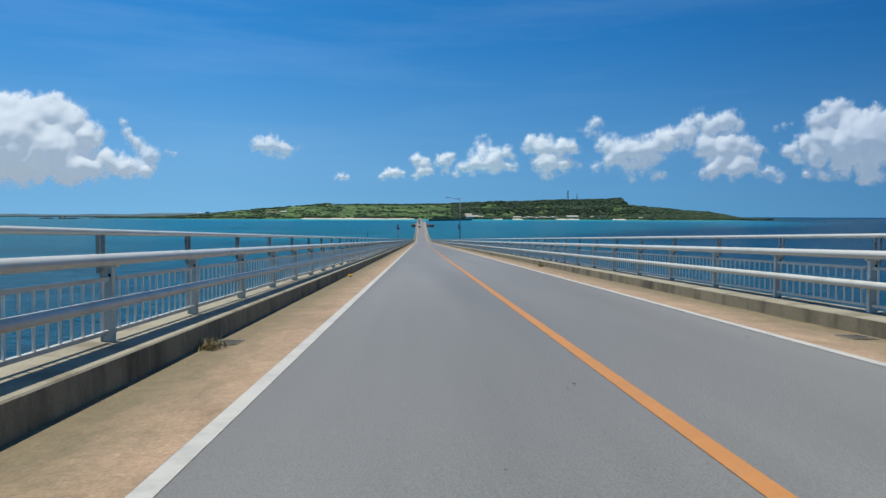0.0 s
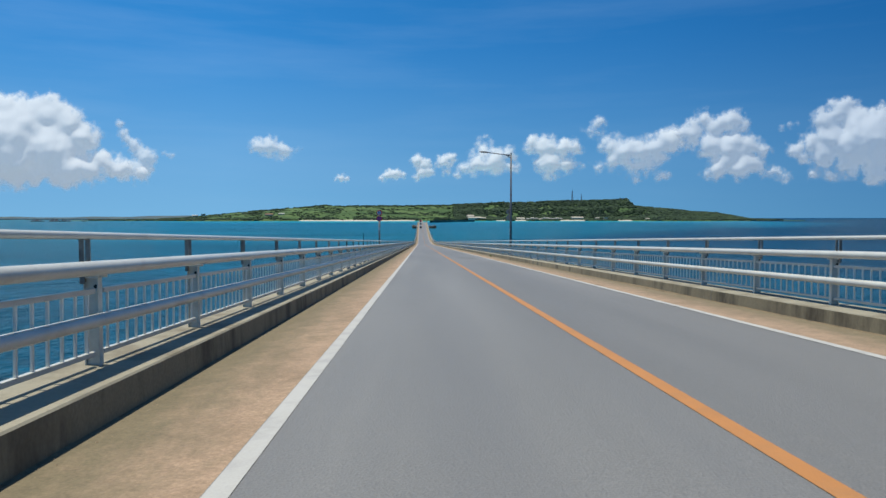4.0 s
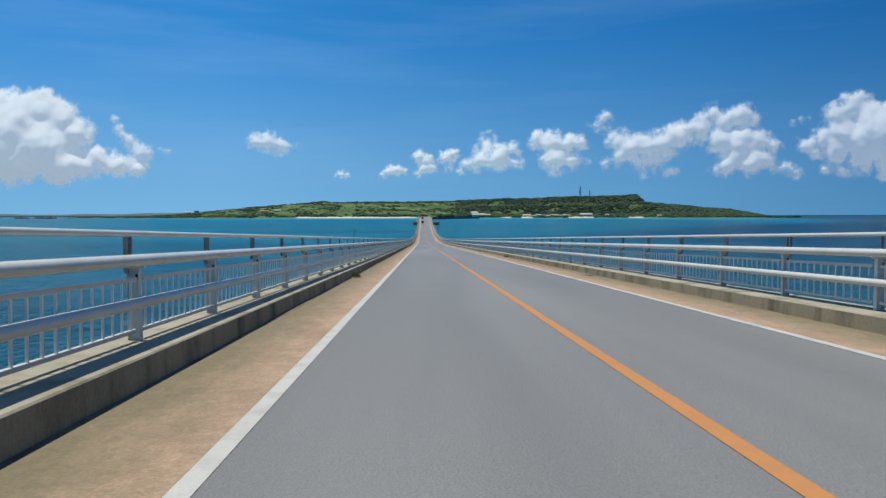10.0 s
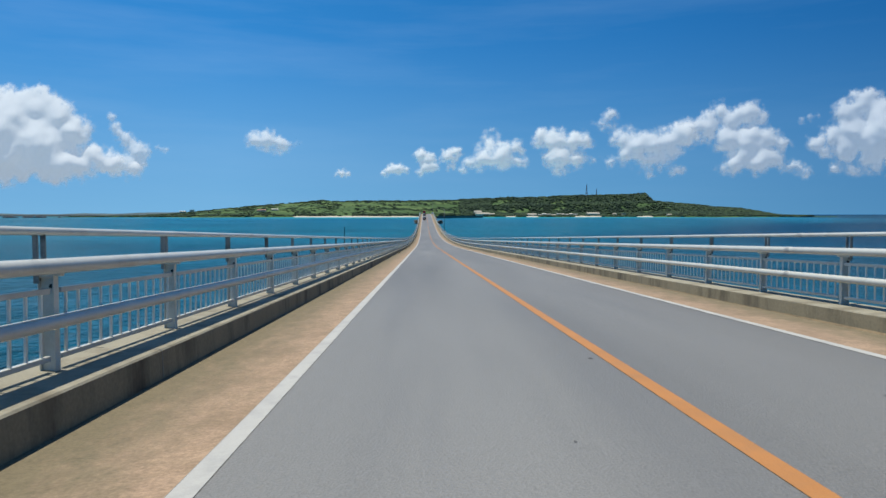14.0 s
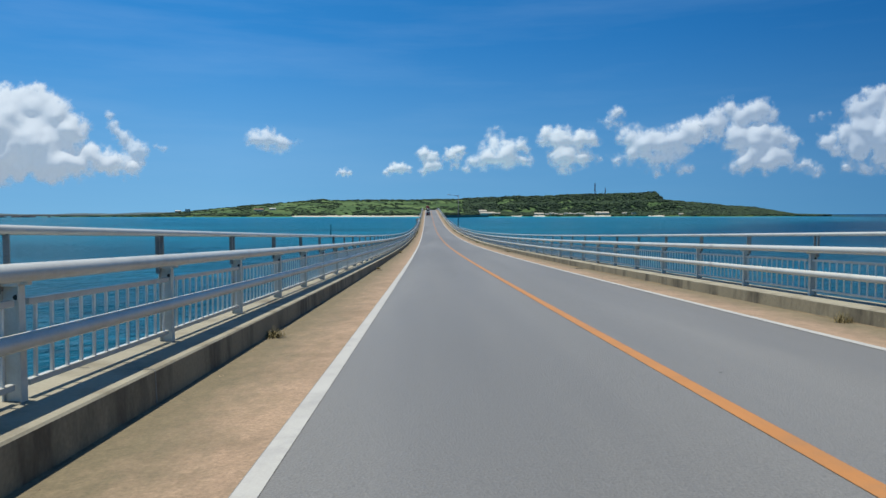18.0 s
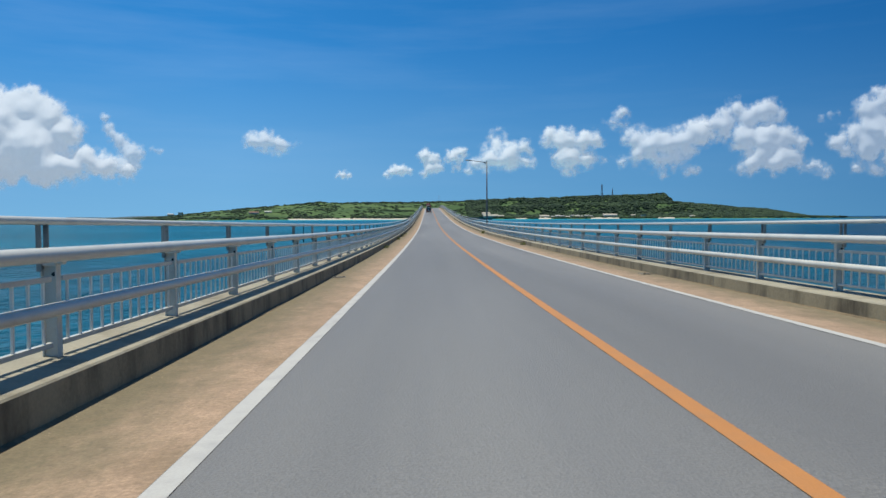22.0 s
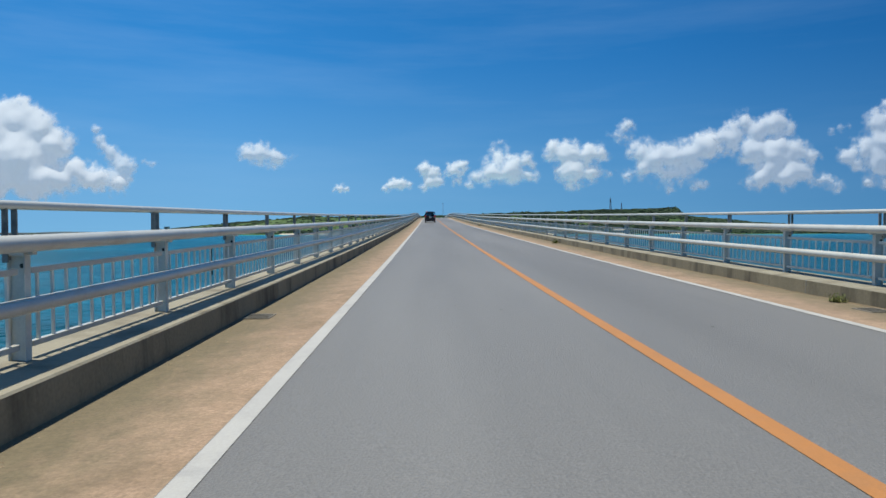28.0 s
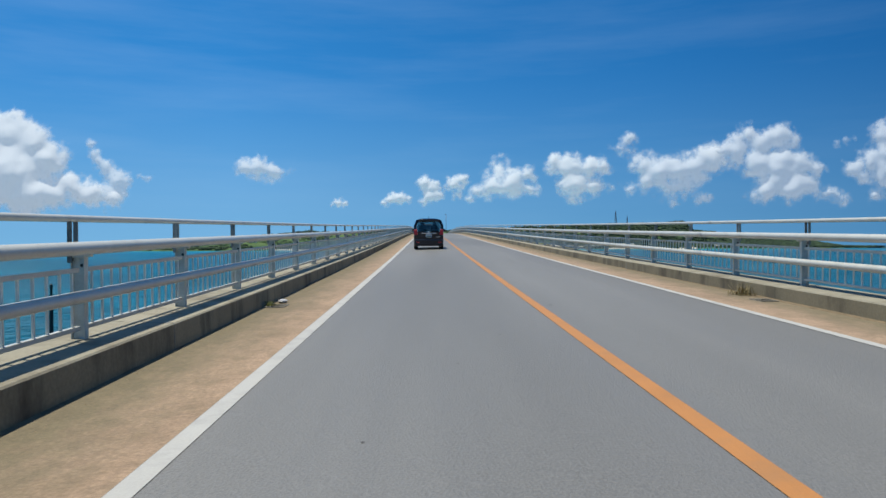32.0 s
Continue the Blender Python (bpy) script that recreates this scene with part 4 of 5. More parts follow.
# ---- the island ----
ISL_Y = 2950.0
RIDGE = ((-1300, 0), (-1130, 3), (-1017, 7), (-902, 14), (-790, 26), (-670, 36), (-560, 47), (-440, 55), (-388, 61), (-330, 57), (-100, 57), (60, 59),
         (130, 61), (240, 67), (350, 70), (470, 71), (505, 76), (640, 79), (790, 83), (842, 87), (856, 72), (872, 57), (930, 50), (1020, 45),
         (1110, 35), (1205, 29), (1285, 17), (1335, 2), (1500, 0))
RX, RZ = [p[0] for p in RIDGE], [p[1] for p in RIDGE]


def shore_y(x):
    return ISL_Y - 290.0 + 60.0 * math.sin(x * 0.004 + 0.6) + 40 * math.sin(x * 0.011) + max(0.0, abs(x) - 900) * 0.25


def island_z(x, y):
    """Height of the island: rising from the shore to the ridge, flat behind it; steep under the cliff on its right half."""
    s = shore_y(x)
    ridge = float(np.interp(x, RX, RZ))
    u = (y - s) / (ISL_Y - s)
    if u < 0:
        return -2.0
    steep = float(np.interp(x, [60, 300, 820, 960], [0.0, 1.0, 1.0, 0.3]))
    soft = min(1.0, u) ** 0.8
    hard = 0.10 * min(1, u * 4) + 0.90 * float(np.interp(u, [0.42, 0.62, 0.80, 1.0], [0.0, 0.50, 0.62, 1.0]))
    k = soft * (1 - steep) + hard * steep
    n = noise.fractal(Vector((x * 0.006, y * 0.006, 0)), 0.9, 2.0, 5) * 7.0
    n2 = noise.fractal(Vector((x * 0.035, y * 0.035, 3)), 0.9, 2.0, 3) * 1.6
    z = 1.2 + ridge * k + (n * min(1, u * 1.5) * (1 - min(1.0, u) * 0.75) + n2) * min(1.0, ridge / 40)
    if y > ISL_Y:
        z -= (y - ISL_Y) * 0.02
    return max(z, -2.0)


bm = bmesh.new()
xs = [-1320 + 13.0 * i for i in range(219)]
ys = [ISL_Y - 400 + 14.0 * j for j in range(58)]
grid = [[bm.verts.new((x, y, island_z(x, y))) for x in xs] for y in ys]
for a, b in zip(grid, grid[1:]):
    for i in range(len(xs) - 1):
        bm.faces.new((a[i], a[i + 1], b[i + 1], b[i]))
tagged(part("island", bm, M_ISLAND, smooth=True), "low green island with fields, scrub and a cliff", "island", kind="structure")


def clump(bm, c, r, rnd):
    """A ragged crown: a squashed, jittered ball of few faces."""
    q = bmesh.ops.create_icosphere(bm, subdivisions=1, radius=1.0)
    for v in q["verts"]:
        k = r * rnd.uniform(0.65, 1.25)
        v.co = Vector((c[0] + v.co.x * k * 1.15, c[1] + v.co.y * k * 1.1, c[2] + v.co.z * k * 0.75))


def scrub(name, count, x0, x1, u0, u1, seed, r0, r1, keep, wide=1.4):
    rnd = random.Random(seed)
    verts, faces = [], []
    proto = bmesh.new()
    bmesh.ops.create_icosphere(proto, subdivisions=1, radius=1.0)
    pv = [v.co.copy() for v in proto.verts]
    pf = [[v.index for v in f.verts] for f in proto.faces]
    proto.free()
    made = 0
    while made < count:
        x = rnd.uniform(x0, x1)
        s = shore_y(x)
        y = s + (ISL_Y - s) * rnd.uniform(u0, u1)
        if noise.noise(Vector((x * 0.013, y * 0.02, 7.0))) < keep:
            if rnd.random() < 0.9:
                made += 0.15
                continue
        z = island_z(x, y)
        if z < 0.5:
            made += 0.3
            continue
        r = rnd.uniform(r0, r1)
        o = len(verts)
        for p in pv:
            k = r * rnd.uniform(0.6, 1.3)
            verts.append((x + p.x * k * wide, y + p.y * k, z + r * 0.25 + p.z * k * 0.72))
        faces += [[o + i for i in f] for f in pf]
        made += 1
    me = bpy.data.meshes.new(name)
    me.from_pydata(verts, [], faces)
    me.materials.append(M_FOREST)
    tagged(part(name, me, None), "dense dark green scrub and trees covering the island", "woods", kind="stuff")


scrub("cliff_scrub", 14500, 130, 1420, 0.04, 1.03, 11, 2.0, 6.0, -0.35, 1.5)
scrub("field_hedges", 2600, -1280, 120, 0.05, 1.02, 12, 0.9, 2.8, 0.0, 3.6)
scrub("shore_scrub", 1800, -1250, 1380, 0.02, 0.10, 13, 2.5, 5.0, -0.2)
scrub("ridge_trees", 1500, -700, 1250, 0.96, 1.04, 14, 1.6, 4.2, -0.1, 2.0)


def beach(x0, x1, wide):
    bm = bmesh.new()
    xx = stations(x0, x1, 12.0)
    rows = []
    for x in xx:
        t = math.sin(math.pi * (x - x0) / (x1 - x0)) ** 0.5
        s = shore_y(x)
        rows.append([(x, s - wide * t - 3, -0.3), (x, s - wide * 0.5 * t, 1.5), (x, s + 12 * t, 3.4 + 1.6 * t), (x, s + 26 * t, 2.5)])
    loft(bm, rows)
    tagged(part("beach", bm, M_BEACH, smooth=True), "strip of white coral sand at the island's shore", "beach", "beaches", kind="structure")


for a, b, w in ((-440, -20, 16), (283, 316, 8), (351, 389, 9), (514, 610, 3), (732, 780, 8)):
    beach(a, b, w)


def house(x, u, w, d, h, roof, label, yaw=0.0, storeys=1, name="house", gable=True):
    s = shore_y(x)
    y = s + (ISL_Y - s) * u
    z = island_z(x, y) + 0.2
    e = thing(name, label, "building", "island buildings", pose(x, y, z, 0, 0, yaw))
    bm = bmesh.new()
    box(bm, -w / 2, w / 2, -d / 2, d / 2, -4.0, h)
    part("wall", bm, M_WALLW, e)
    bm = bmesh.new()
    if gable:
        loft(bm, [[(xx, -d / 2 - 0.6, h), (xx, 0, h + d * 0.22), (xx, d / 2 + 0.6, h), (xx, 0, h - 0.1)] for xx in (-w / 2 - 0.6, w / 2 + 0.6)], closed=True)
    else:
        box(bm, -w / 2 - 0.5, w / 2 + 0.5, -d / 2 - 0.5, d / 2 + 0.5, h, h + 0.6)
    part("roof", bm, roof, e)
    n = max(2, int(w / 9))
    for st in range(storeys):
        for i in range(n):
            bm = bmesh.new()
            xx = -w / 2 + w * (i + 0.5) / n
            zz = h * (st + 0.5) / storeys
            box(bm, xx - 1.0, xx + 1.0, -d / 2 - 0.12, -d / 2 + 0.02, zz - 0.8, zz + 0.8)
            part("window", bm, M_FARPANE, e)
    return e


WH = "white rendered building near the island's shore"
house(205, 0.085, 50, 22, 5, M_ROOFT, "wide low resort building with a pale tan roof", 4, 1, "resort_building")
house(190, 0.15, 26, 20, 7, M_ROOFT, "wide low resort building with a pale tan roof", 4, 1, "resort_building")
house(238, 0.085, 20, 12, 5, M_ROOFT, "low building with a pale tan roof", -3)
house(372, 0.085, 30, 18, 5, M_ROOFT, "white hall with a pale pitched roof", 0)
for i in range(9):
    house(398 + i * 15.5, 0.085 + 0.01 * (i % 3), 11 + (i * 7) % 4, 9, 4.5 + (i * 5) % 3, M_WALLW if i % 2 else M_ROOFG, "small white house in a row by the harbour", (i * 37) % 9 - 4)
house(585, 0.10, 44, 22, 6, M_ROOFT, "long white hall with a pale roof", 3)
house(665, 0.12, 14, 10, 6, M_ROOFT, WH, -6)
house(697, 0.13, 14, 10, 7, M_ROOFT, WH, 8, 2, gable=False)
house(833, 0.07, 14, 10, 5, M_ROOFT, "small house with a pale tan roof", 0)
house(-560, 0.30, 30, 10, 3.5, M_ROOFR, "farm shed with a reddish roof among fields", 0)
house(-520, 0.34, 22, 10, 3.2, M_WALLW, "pale farm shed among fields", 3)
house(-880, 0.7, 20, 10, 6, M_WALLW, "pale building on the island's low end", 3, 2)
house(-850, 0.75, 14, 10, 8, M_WALLW, "pale building on the island's low end", -4, 3, gable=False)
house(824, 0.985, 12, 8, 6, M_WALLW, "small pale lookout building on the cliff's edge", 0, 2, "lookout", False)


def mast(x, h, w):
    z = island_z(x, ISL_Y) - 1.0
    e = thing("radio_mast", "steel lattice radio mast on the island's ridge", "mast", "radio masts", pose(x, ISL_Y - 4, z))
    for a, b in ((-1, -1), (1, -1), (1, 1), (-1, 1)):
        bm = bmesh.new()
        tube(bm, [(a * w, b * w, 0), (a * w * 0.4, b * w * 0.4, h * 0.8), (a * w * 0.3, b * w * 0.3, h)], 0.42, 5)
        part("leg", bm, M_MAST, e)
    bm = bmesh.new()
    n = 7
    for i in range(n):
        z0, z1 = h * i / n, h * (i + 1) / n
        k0, k1 = w * (1 - 0.65 * i / n), w * (1 - 0.65 * (i + 1) / n)
        for sgn in (-1, 1):
            tube(bm, [(-k0 * sgn, -k0, z0), (k1 * sgn, -k1, z1)], 0.22, 4)
            tube(bm, [(-k0 * sgn, k0, z0), (k1 * sgn, k1, z1)], 0.22, 4)
    part("bracing", bm, M_MAST, e)
    for zz in (0.72, 0.86):
        bm = bmesh.new()
        box(bm, -w * 0.62, w * 0.62, -w * 0.62, w * 0.62, h * zz, h * zz + 1.2)
        part("antenna_ring", bm, M_MAST, e)
    bm = bmesh.new()
    tube(bm, [(0, 0, h), (0, 0, h + 5)], 0.25, 5)
    part("spike", bm, M_MAST, e)


mast(618, 44, 3.4)
mast(656, 27, 1.9)

def palm(x, h, seed):
    rnd = random.Random(seed)
    e = thing("palm_tree", "tall palm standing on the island's ridge", "tree", "ridge palms", pose(x, ISL_Y - 10, island_z(x, ISL_Y - 10)))
    bm = bmesh.new()
    tube(bm, [(0, 0, -0.5), (rnd.uniform(-0.4, 0.4), 0, h * 0.5), (rnd.uniform(-0.8, 0.8), 0, h)], [0.38, 0.28, 0.22], 7)
    part("trunk", bm, M_ROCK, e)
    bm = bmesh.new()
    for k in range(13):
        q = 2 * math.pi * k / 13 + rnd.uniform(-0.2, 0.2)
        ln = rnd.uniform(2.4, 3.6)
        rows = []
        for u in (0.0, 0.35, 0.7, 1.0):
            c = Vector((math.cos(q) * ln * u, math.sin(q) * ln * u, h + 1.1 * u - 2.4 * u * u))
            w = Vector((-math.sin(q), math.cos(q), 0)) * (0.15 + 0.5 * math.sin(math.pi * u))
            rows.append([c - w, c + Vector((0, 0, 0.25)), c + w])
        loft(bm, rows)
    part("crown", bm, M_FOREST, e)


for i, (px_, ph_) in enumerate(((268, 9), (287, 12), (299, 10), (316, 11), (327, 8), (338, 12), (352, 9), (240, 8))):
    palm(px_, ph_, 40 + i)

# rocks about the bridge's foot, and a harbour mole
for sx in (-1, 1):
    bm = bmesh.new()
    rnd = random.Random(5 + sx)
    for i in range(120):
        clump(bm, (sx * rnd.uniform(6, 24 if sx > 0 else 14), 1290 + rnd.uniform(-18, 18), rnd.uniform(-1.0, 3.8)), rnd.uniform(1.2, 3.0), rnd)
    tagged(part("rock_heap", bm, M_ROCK), "dark boulders heaped beside the bridge", "rocks", kind="stuff")
bm = bmesh.new()
loft(bm, [[(30 + 1.05 * q - 4, 2150 + 1.6 * q, -1), (30 + 1.05 * q - 3, 2150 + 1.6 * q, 6.4), (30 + 1.05 * q + 3, 2150 + 1.6 * q, 6.6), (30 + 1.05 * q + 4, 2150 + 1.6 * q, -1)] for q in range(0, 150, 15)])
tagged(part("harbour_mole", bm, M_MOLE), "long concrete mole of the island's harbour", "mole", kind="structure")

# ---- far shore on the left: breakwater, reef and hazy land ----
bm = bmesh.new()
pts = stations(-3700, -1150, 60.0)
loft(bm, [[(x, 3350, -1), (x, 3352, 4.0 + 0.4 * math.sin(x * 0.05)), (x, 3362, 4.0), (x, 3366, -1)] for x in pts])
tagged(part("breakwater", bm, M_BREAK), "long low dark breakwater on the sea", "breakwater", kind="structure")
bm = bmesh.new()
pts = stations(-3900, -1000, 50.0)
rows = []
for x in pts:
    h = 7.0 + 11.0 * max(0.0, noise.fractal(Vector((x * 0.0016, 0, 5)), 1.0, 2.0, 4) + 0.35) * float(np.interp(x, [-3900, -2400, -1000], [0.3, 0.9, 1.3]))
    rows.append([(x, 4200, -1), (x, 4230, h * 0.6), (x, 4400, h), (x, 4500, -1)])
loft(bm, rows)
tagged(part("far_land", bm, M_FARLAND, smooth=True), "low distant wooded shore", "shore", kind="structure")
rnd = random.Random(8)
bm = bmesh.new()
for i in range(26):
    clump(bm, (-1240 + rnd.gauss(0, 42), 2500 + rnd.uniform(-12, 12), 0.3), rnd.uniform(4, 9), rnd)
tagged(part("reef_rocks", bm, M_BREAK), "dark reef rocks breaking the surface", "rocks", kind="stuff")

# dark marker post in the water
bm = bmesh.new()
tube(bm, [(0, 0, -5), (0, 0, 3.3), (0, 0, 3.45)], [0.26, 0.26, 0.17], 12)
tube(bm, [(0, 0, 3.4), (0, 0, 6.3)], 0.16, 10)
tube(bm, [(0, 0, 6.2), (0, 0, 6.35), (0, 0, 6.8), (0, 0, 6.9)], [0.17, 0.21, 0.21, 0.08], 10)
tagged(part("marker_post", bm, M_DARK, at=pose(-54.4, 721, 0)), "dark channel marker post standing in the sea", "marker post")


# ---- vehicles ahead ----
def paint(name, colour, rough=0.25):
    m = surface(name, colour, rough, vary=0.03, scale=1.0, bump=0.0)
    m.node_tree.nodes["Principled BSDF"].inputs["Coat Weight"].default_value = 0.12
    return m


M_CARBLACK = paint("black_car_paint", (0.004, 0.005, 0.012), 0.10)
M_CARWHITE = paint("white_car_paint", (0.7, 0.7, 0.7))
M_CARDARK = paint("dark_grey_car_paint", (0.03, 0.032, 0.036))
M_CARRED = paint("red_truck_paint", (0.30, 0.02, 0.03), 0.4)
M_TYRE = surface("tyre_rubber", (0.02, 0.02, 0.02), 0.9)


def glass_material(name, tint, gloss):
    """A pane of car glass: tinted see-through with a thin reflection."""
    m = bpy.data.materials.new(name)
    m.use_nodes = True
    n, l = m.node_tree.nodes, m.node_tree.links
    n.remove(n["Principled BSDF"])
    thr = n.new("ShaderNodeBsdfTransparent")
    thr.inputs[0].default_value = (*tint, 1)
    gl = n.new("ShaderNodeBsdfGlossy")
    gl.inputs["Roughness"].default_value = 0.04
    mx = n.new("ShaderNodeMixShader")
    mx.inputs[0].default_value = gloss
    l.new(thr.outputs[0], mx.inputs[1])
    l.new(gl.outputs[0], mx.inputs[2])
    l.new(mx.outputs[0], n["Material Output"].inputs[0])
    return m


M_TINTED = glass_material("tinted_car_glass", (0.44, 0.50, 0.51), 0.06)
M_CLEAR = glass_material("windscreen_glass", (0.86, 0.93, 0.90), 0.05)
M_SEAT = surface("dark_seat_cloth", (0.022, 0.022, 0.024), 0.9, vary=0.1)
M_RIM = surface("alloy_rim", (0.45, 0.45, 0.46), 0.3, metal=0.9)
M_TAIL = surface("tail_lamp_red", (0.45, 0.02, 0.03), 0.2)
M_CHROME = surface("chrome_strip", (0.75, 0.75, 0.77), 0.15, metal=1.0)
M_PLATE = surface("plate_white", (0.65, 0.66, 0.64), 0.5)
M_PLATEBAR = surface("plate_bar", (0.05, 0.12, 0.08), 0.6)


def wheel(parent, x, y, r, w):
    bm = bmesh.new()
    secs = []
    for dx, rr in ((-w / 2, r * 0.78), (-w / 2, r * 0.95), (-w * 0.3, r), (w * 0.3, r), (w / 2, r * 0.95), (w / 2, r * 0.78)):
        secs.append([(dx, rr * math.cos(2 * math.pi * k / 20), rr * math.sin(2 * math.pi * k / 20)) for k in range(20)])
    loft(bm, secs, closed=True)
    q = part("wheel", bm, M_TYRE, parent, at=pose(x, y, r))
    bm = bmesh.new()
    tube(bm, [(-w / 2 - 0.005, 0, 0), (w / 2 + 0.005, 0, 0)], r * 0.62, 16)
    part("rim", bm, M_RIM, q)


def bent(hw, z0, z1, y, crown, n=9):
    """A row of points across the car, from side to side, bowed up by crown in the middle."""
    return [(-hw + 2 * hw * i / (n - 1), y, z0 + (z1 - z0) * (1 - abs(2 * i / (n - 1) - 1) ** 5.0) + crown) for i in range(n)]


def pane(a, b, c, d, thick=0.012):
    """A thin sheet of glass with four corners."""
    bm = bmesh.new()
    q = [Vector(p) for p in (a, b, c, d)]
    out = (q[1] - q[0]).cross(q[3] - q[0]).normalized() * thick
    loft(bm, [q, [p + out for p in q]], closed=True)
    return bm


def cabin_car(e, paintmat, length, width, height, belt=1.02, clear=0.2):
    """The hull up to the belt line, roof, pillars, panes and seats."""
    hw = width / 2
    bm = bmesh.new()
    secs = []
    for y, k, zt in ((0.0, 0.93, belt - 0.02), (0.07, 0.98, belt), (0.55, 1.0, belt), (length * 0.68, 1.0, belt), (length * 0.76, 0.99, belt - 0.02), (length * 0.88, 0.96, belt - 0.12),
                     (length * 0.96, 0.92, belt - 0.24), (length, 0.84, belt - 0.42)):
        w = hw * k
        secs.append([(-w * 0.94, y, clear), (-w, y, clear + 0.22), (-w, y, zt * 0.80), (-w * 0.985, y, zt - 0.03), (-w * 0.95, y, zt), (0, y, zt + 0.01),
                     (w * 0.95, y, zt), (w * 0.985, y, zt - 0.03), (w, y, zt * 0.80), (w, y, clear + 0.22), (w * 0.94, y, clear)])
    loft(bm, secs, closed=True)
    part("body", bm, paintmat, e)
    th = hw * 0.80                                            # half the roof's width
    bm = bmesh.new()
    secs = []
    for y, k, dz in ((0.06, 0.93, -0.055), (0.18, 0.98, -0.015), (0.6, 1.0, 0.0), (length * 0.45, 1.0, 0.0), (length * 0.57, 0.97, -0.03), (length * 0.61, 0.93, -0.07)):
        secs.append(bent(th * k, height - 0.10, height, y, dz) + bent(th * k * 0.96, height - 0.14, height - 0.05, y, dz)[::-1])
    loft(bm, secs, closed=True)
    part("roof", bm, paintmat, e, smooth=True)
    top = height - 0.11
    for s in (-1, 1):
        for y0, y1, r in ((0.07, 0.12, 0.075), (1.25, 1.25, 0.045), (2.25 * length / 4.4, 2.2 * length / 4.4, 0.045), (length * 0.745, length * 0.60, 0.045)):
            bm = bmesh.new()
            tube(bm, [(s * hw * 0.93, y0, belt - 0.03), (s * (hw * 0.90), (y0 * 0.5 + y1 * 0.5), (belt + top) / 2 + 0.02), (s * th * 0.95, y1, top)], [r, r * 0.92, r * 0.8], 8)
            part("pillar", bm, paintmat, e)
        ys = (0.14, 1.20, 1.30, 2.2 * length / 4.4 - 0.02, 2.2 * length / 4.4 + 0.06, length * 0.70)
        for y0, y1 in zip(ys[::2], ys[1::2]):
            lean = min(y1, length * 0.60)
            part("side_window", pane((s * hw * 0.955, y0, belt), (s * hw * 0.955, y1, belt), (s * th * 0.985, lean, top), (s * th * 0.985, y0 + 0.03, top)), M_TINTED, e)
    part("rear_window", pane((-hw * 0.86, 0.015, belt + 0.02), (hw * 0.86, 0.015, belt + 0.02), (th * 0.90, 0.075, top - 0.09), (-th * 0.90, 0.075, top - 0.09)), M_TINTED, e, "tinted rear window")
    bm = bmesh.new()
    box(bm, -th * 0.955, th * 0.955, 0.05, 0.16, top - 0.10, top + 0.05, 0.025)
    part("tailgate_header", bm, paintmat, e)
    part("windscreen", pane((-hw * 0.88, length * 0.755, belt), (hw * 0.88, length * 0.755, belt), (th * 0.90, length * 0.612, top), (-th * 0.90, length * 0.612, top)), M_CLEAR, e)
    for y, tall in ((length * 0.25, 0.28), (length * 0.50, 0.34)):
        for x in (-0.37, 0.37):
            bm = bmesh.new()
            box(bm, x - 0.23, x + 0.23, y, y + 0.13, belt - 0.02, belt + tall, 0.04)
            box(bm, x - 0.04, x + 0.04, y + 0.04, y + 0.08, belt + tall - 0.01, belt + tall + 0.06)
            seat = part("seat_back", bm, M_SEAT, e)
            bm = bmesh.new()
            box(bm, x - 0.12, x + 0.12, y + 0.01, y + 0.12, belt + tall + 0.04, belt + tall + 0.20, 0.035)
            part("headrest", bm, M_SEAT, seat)


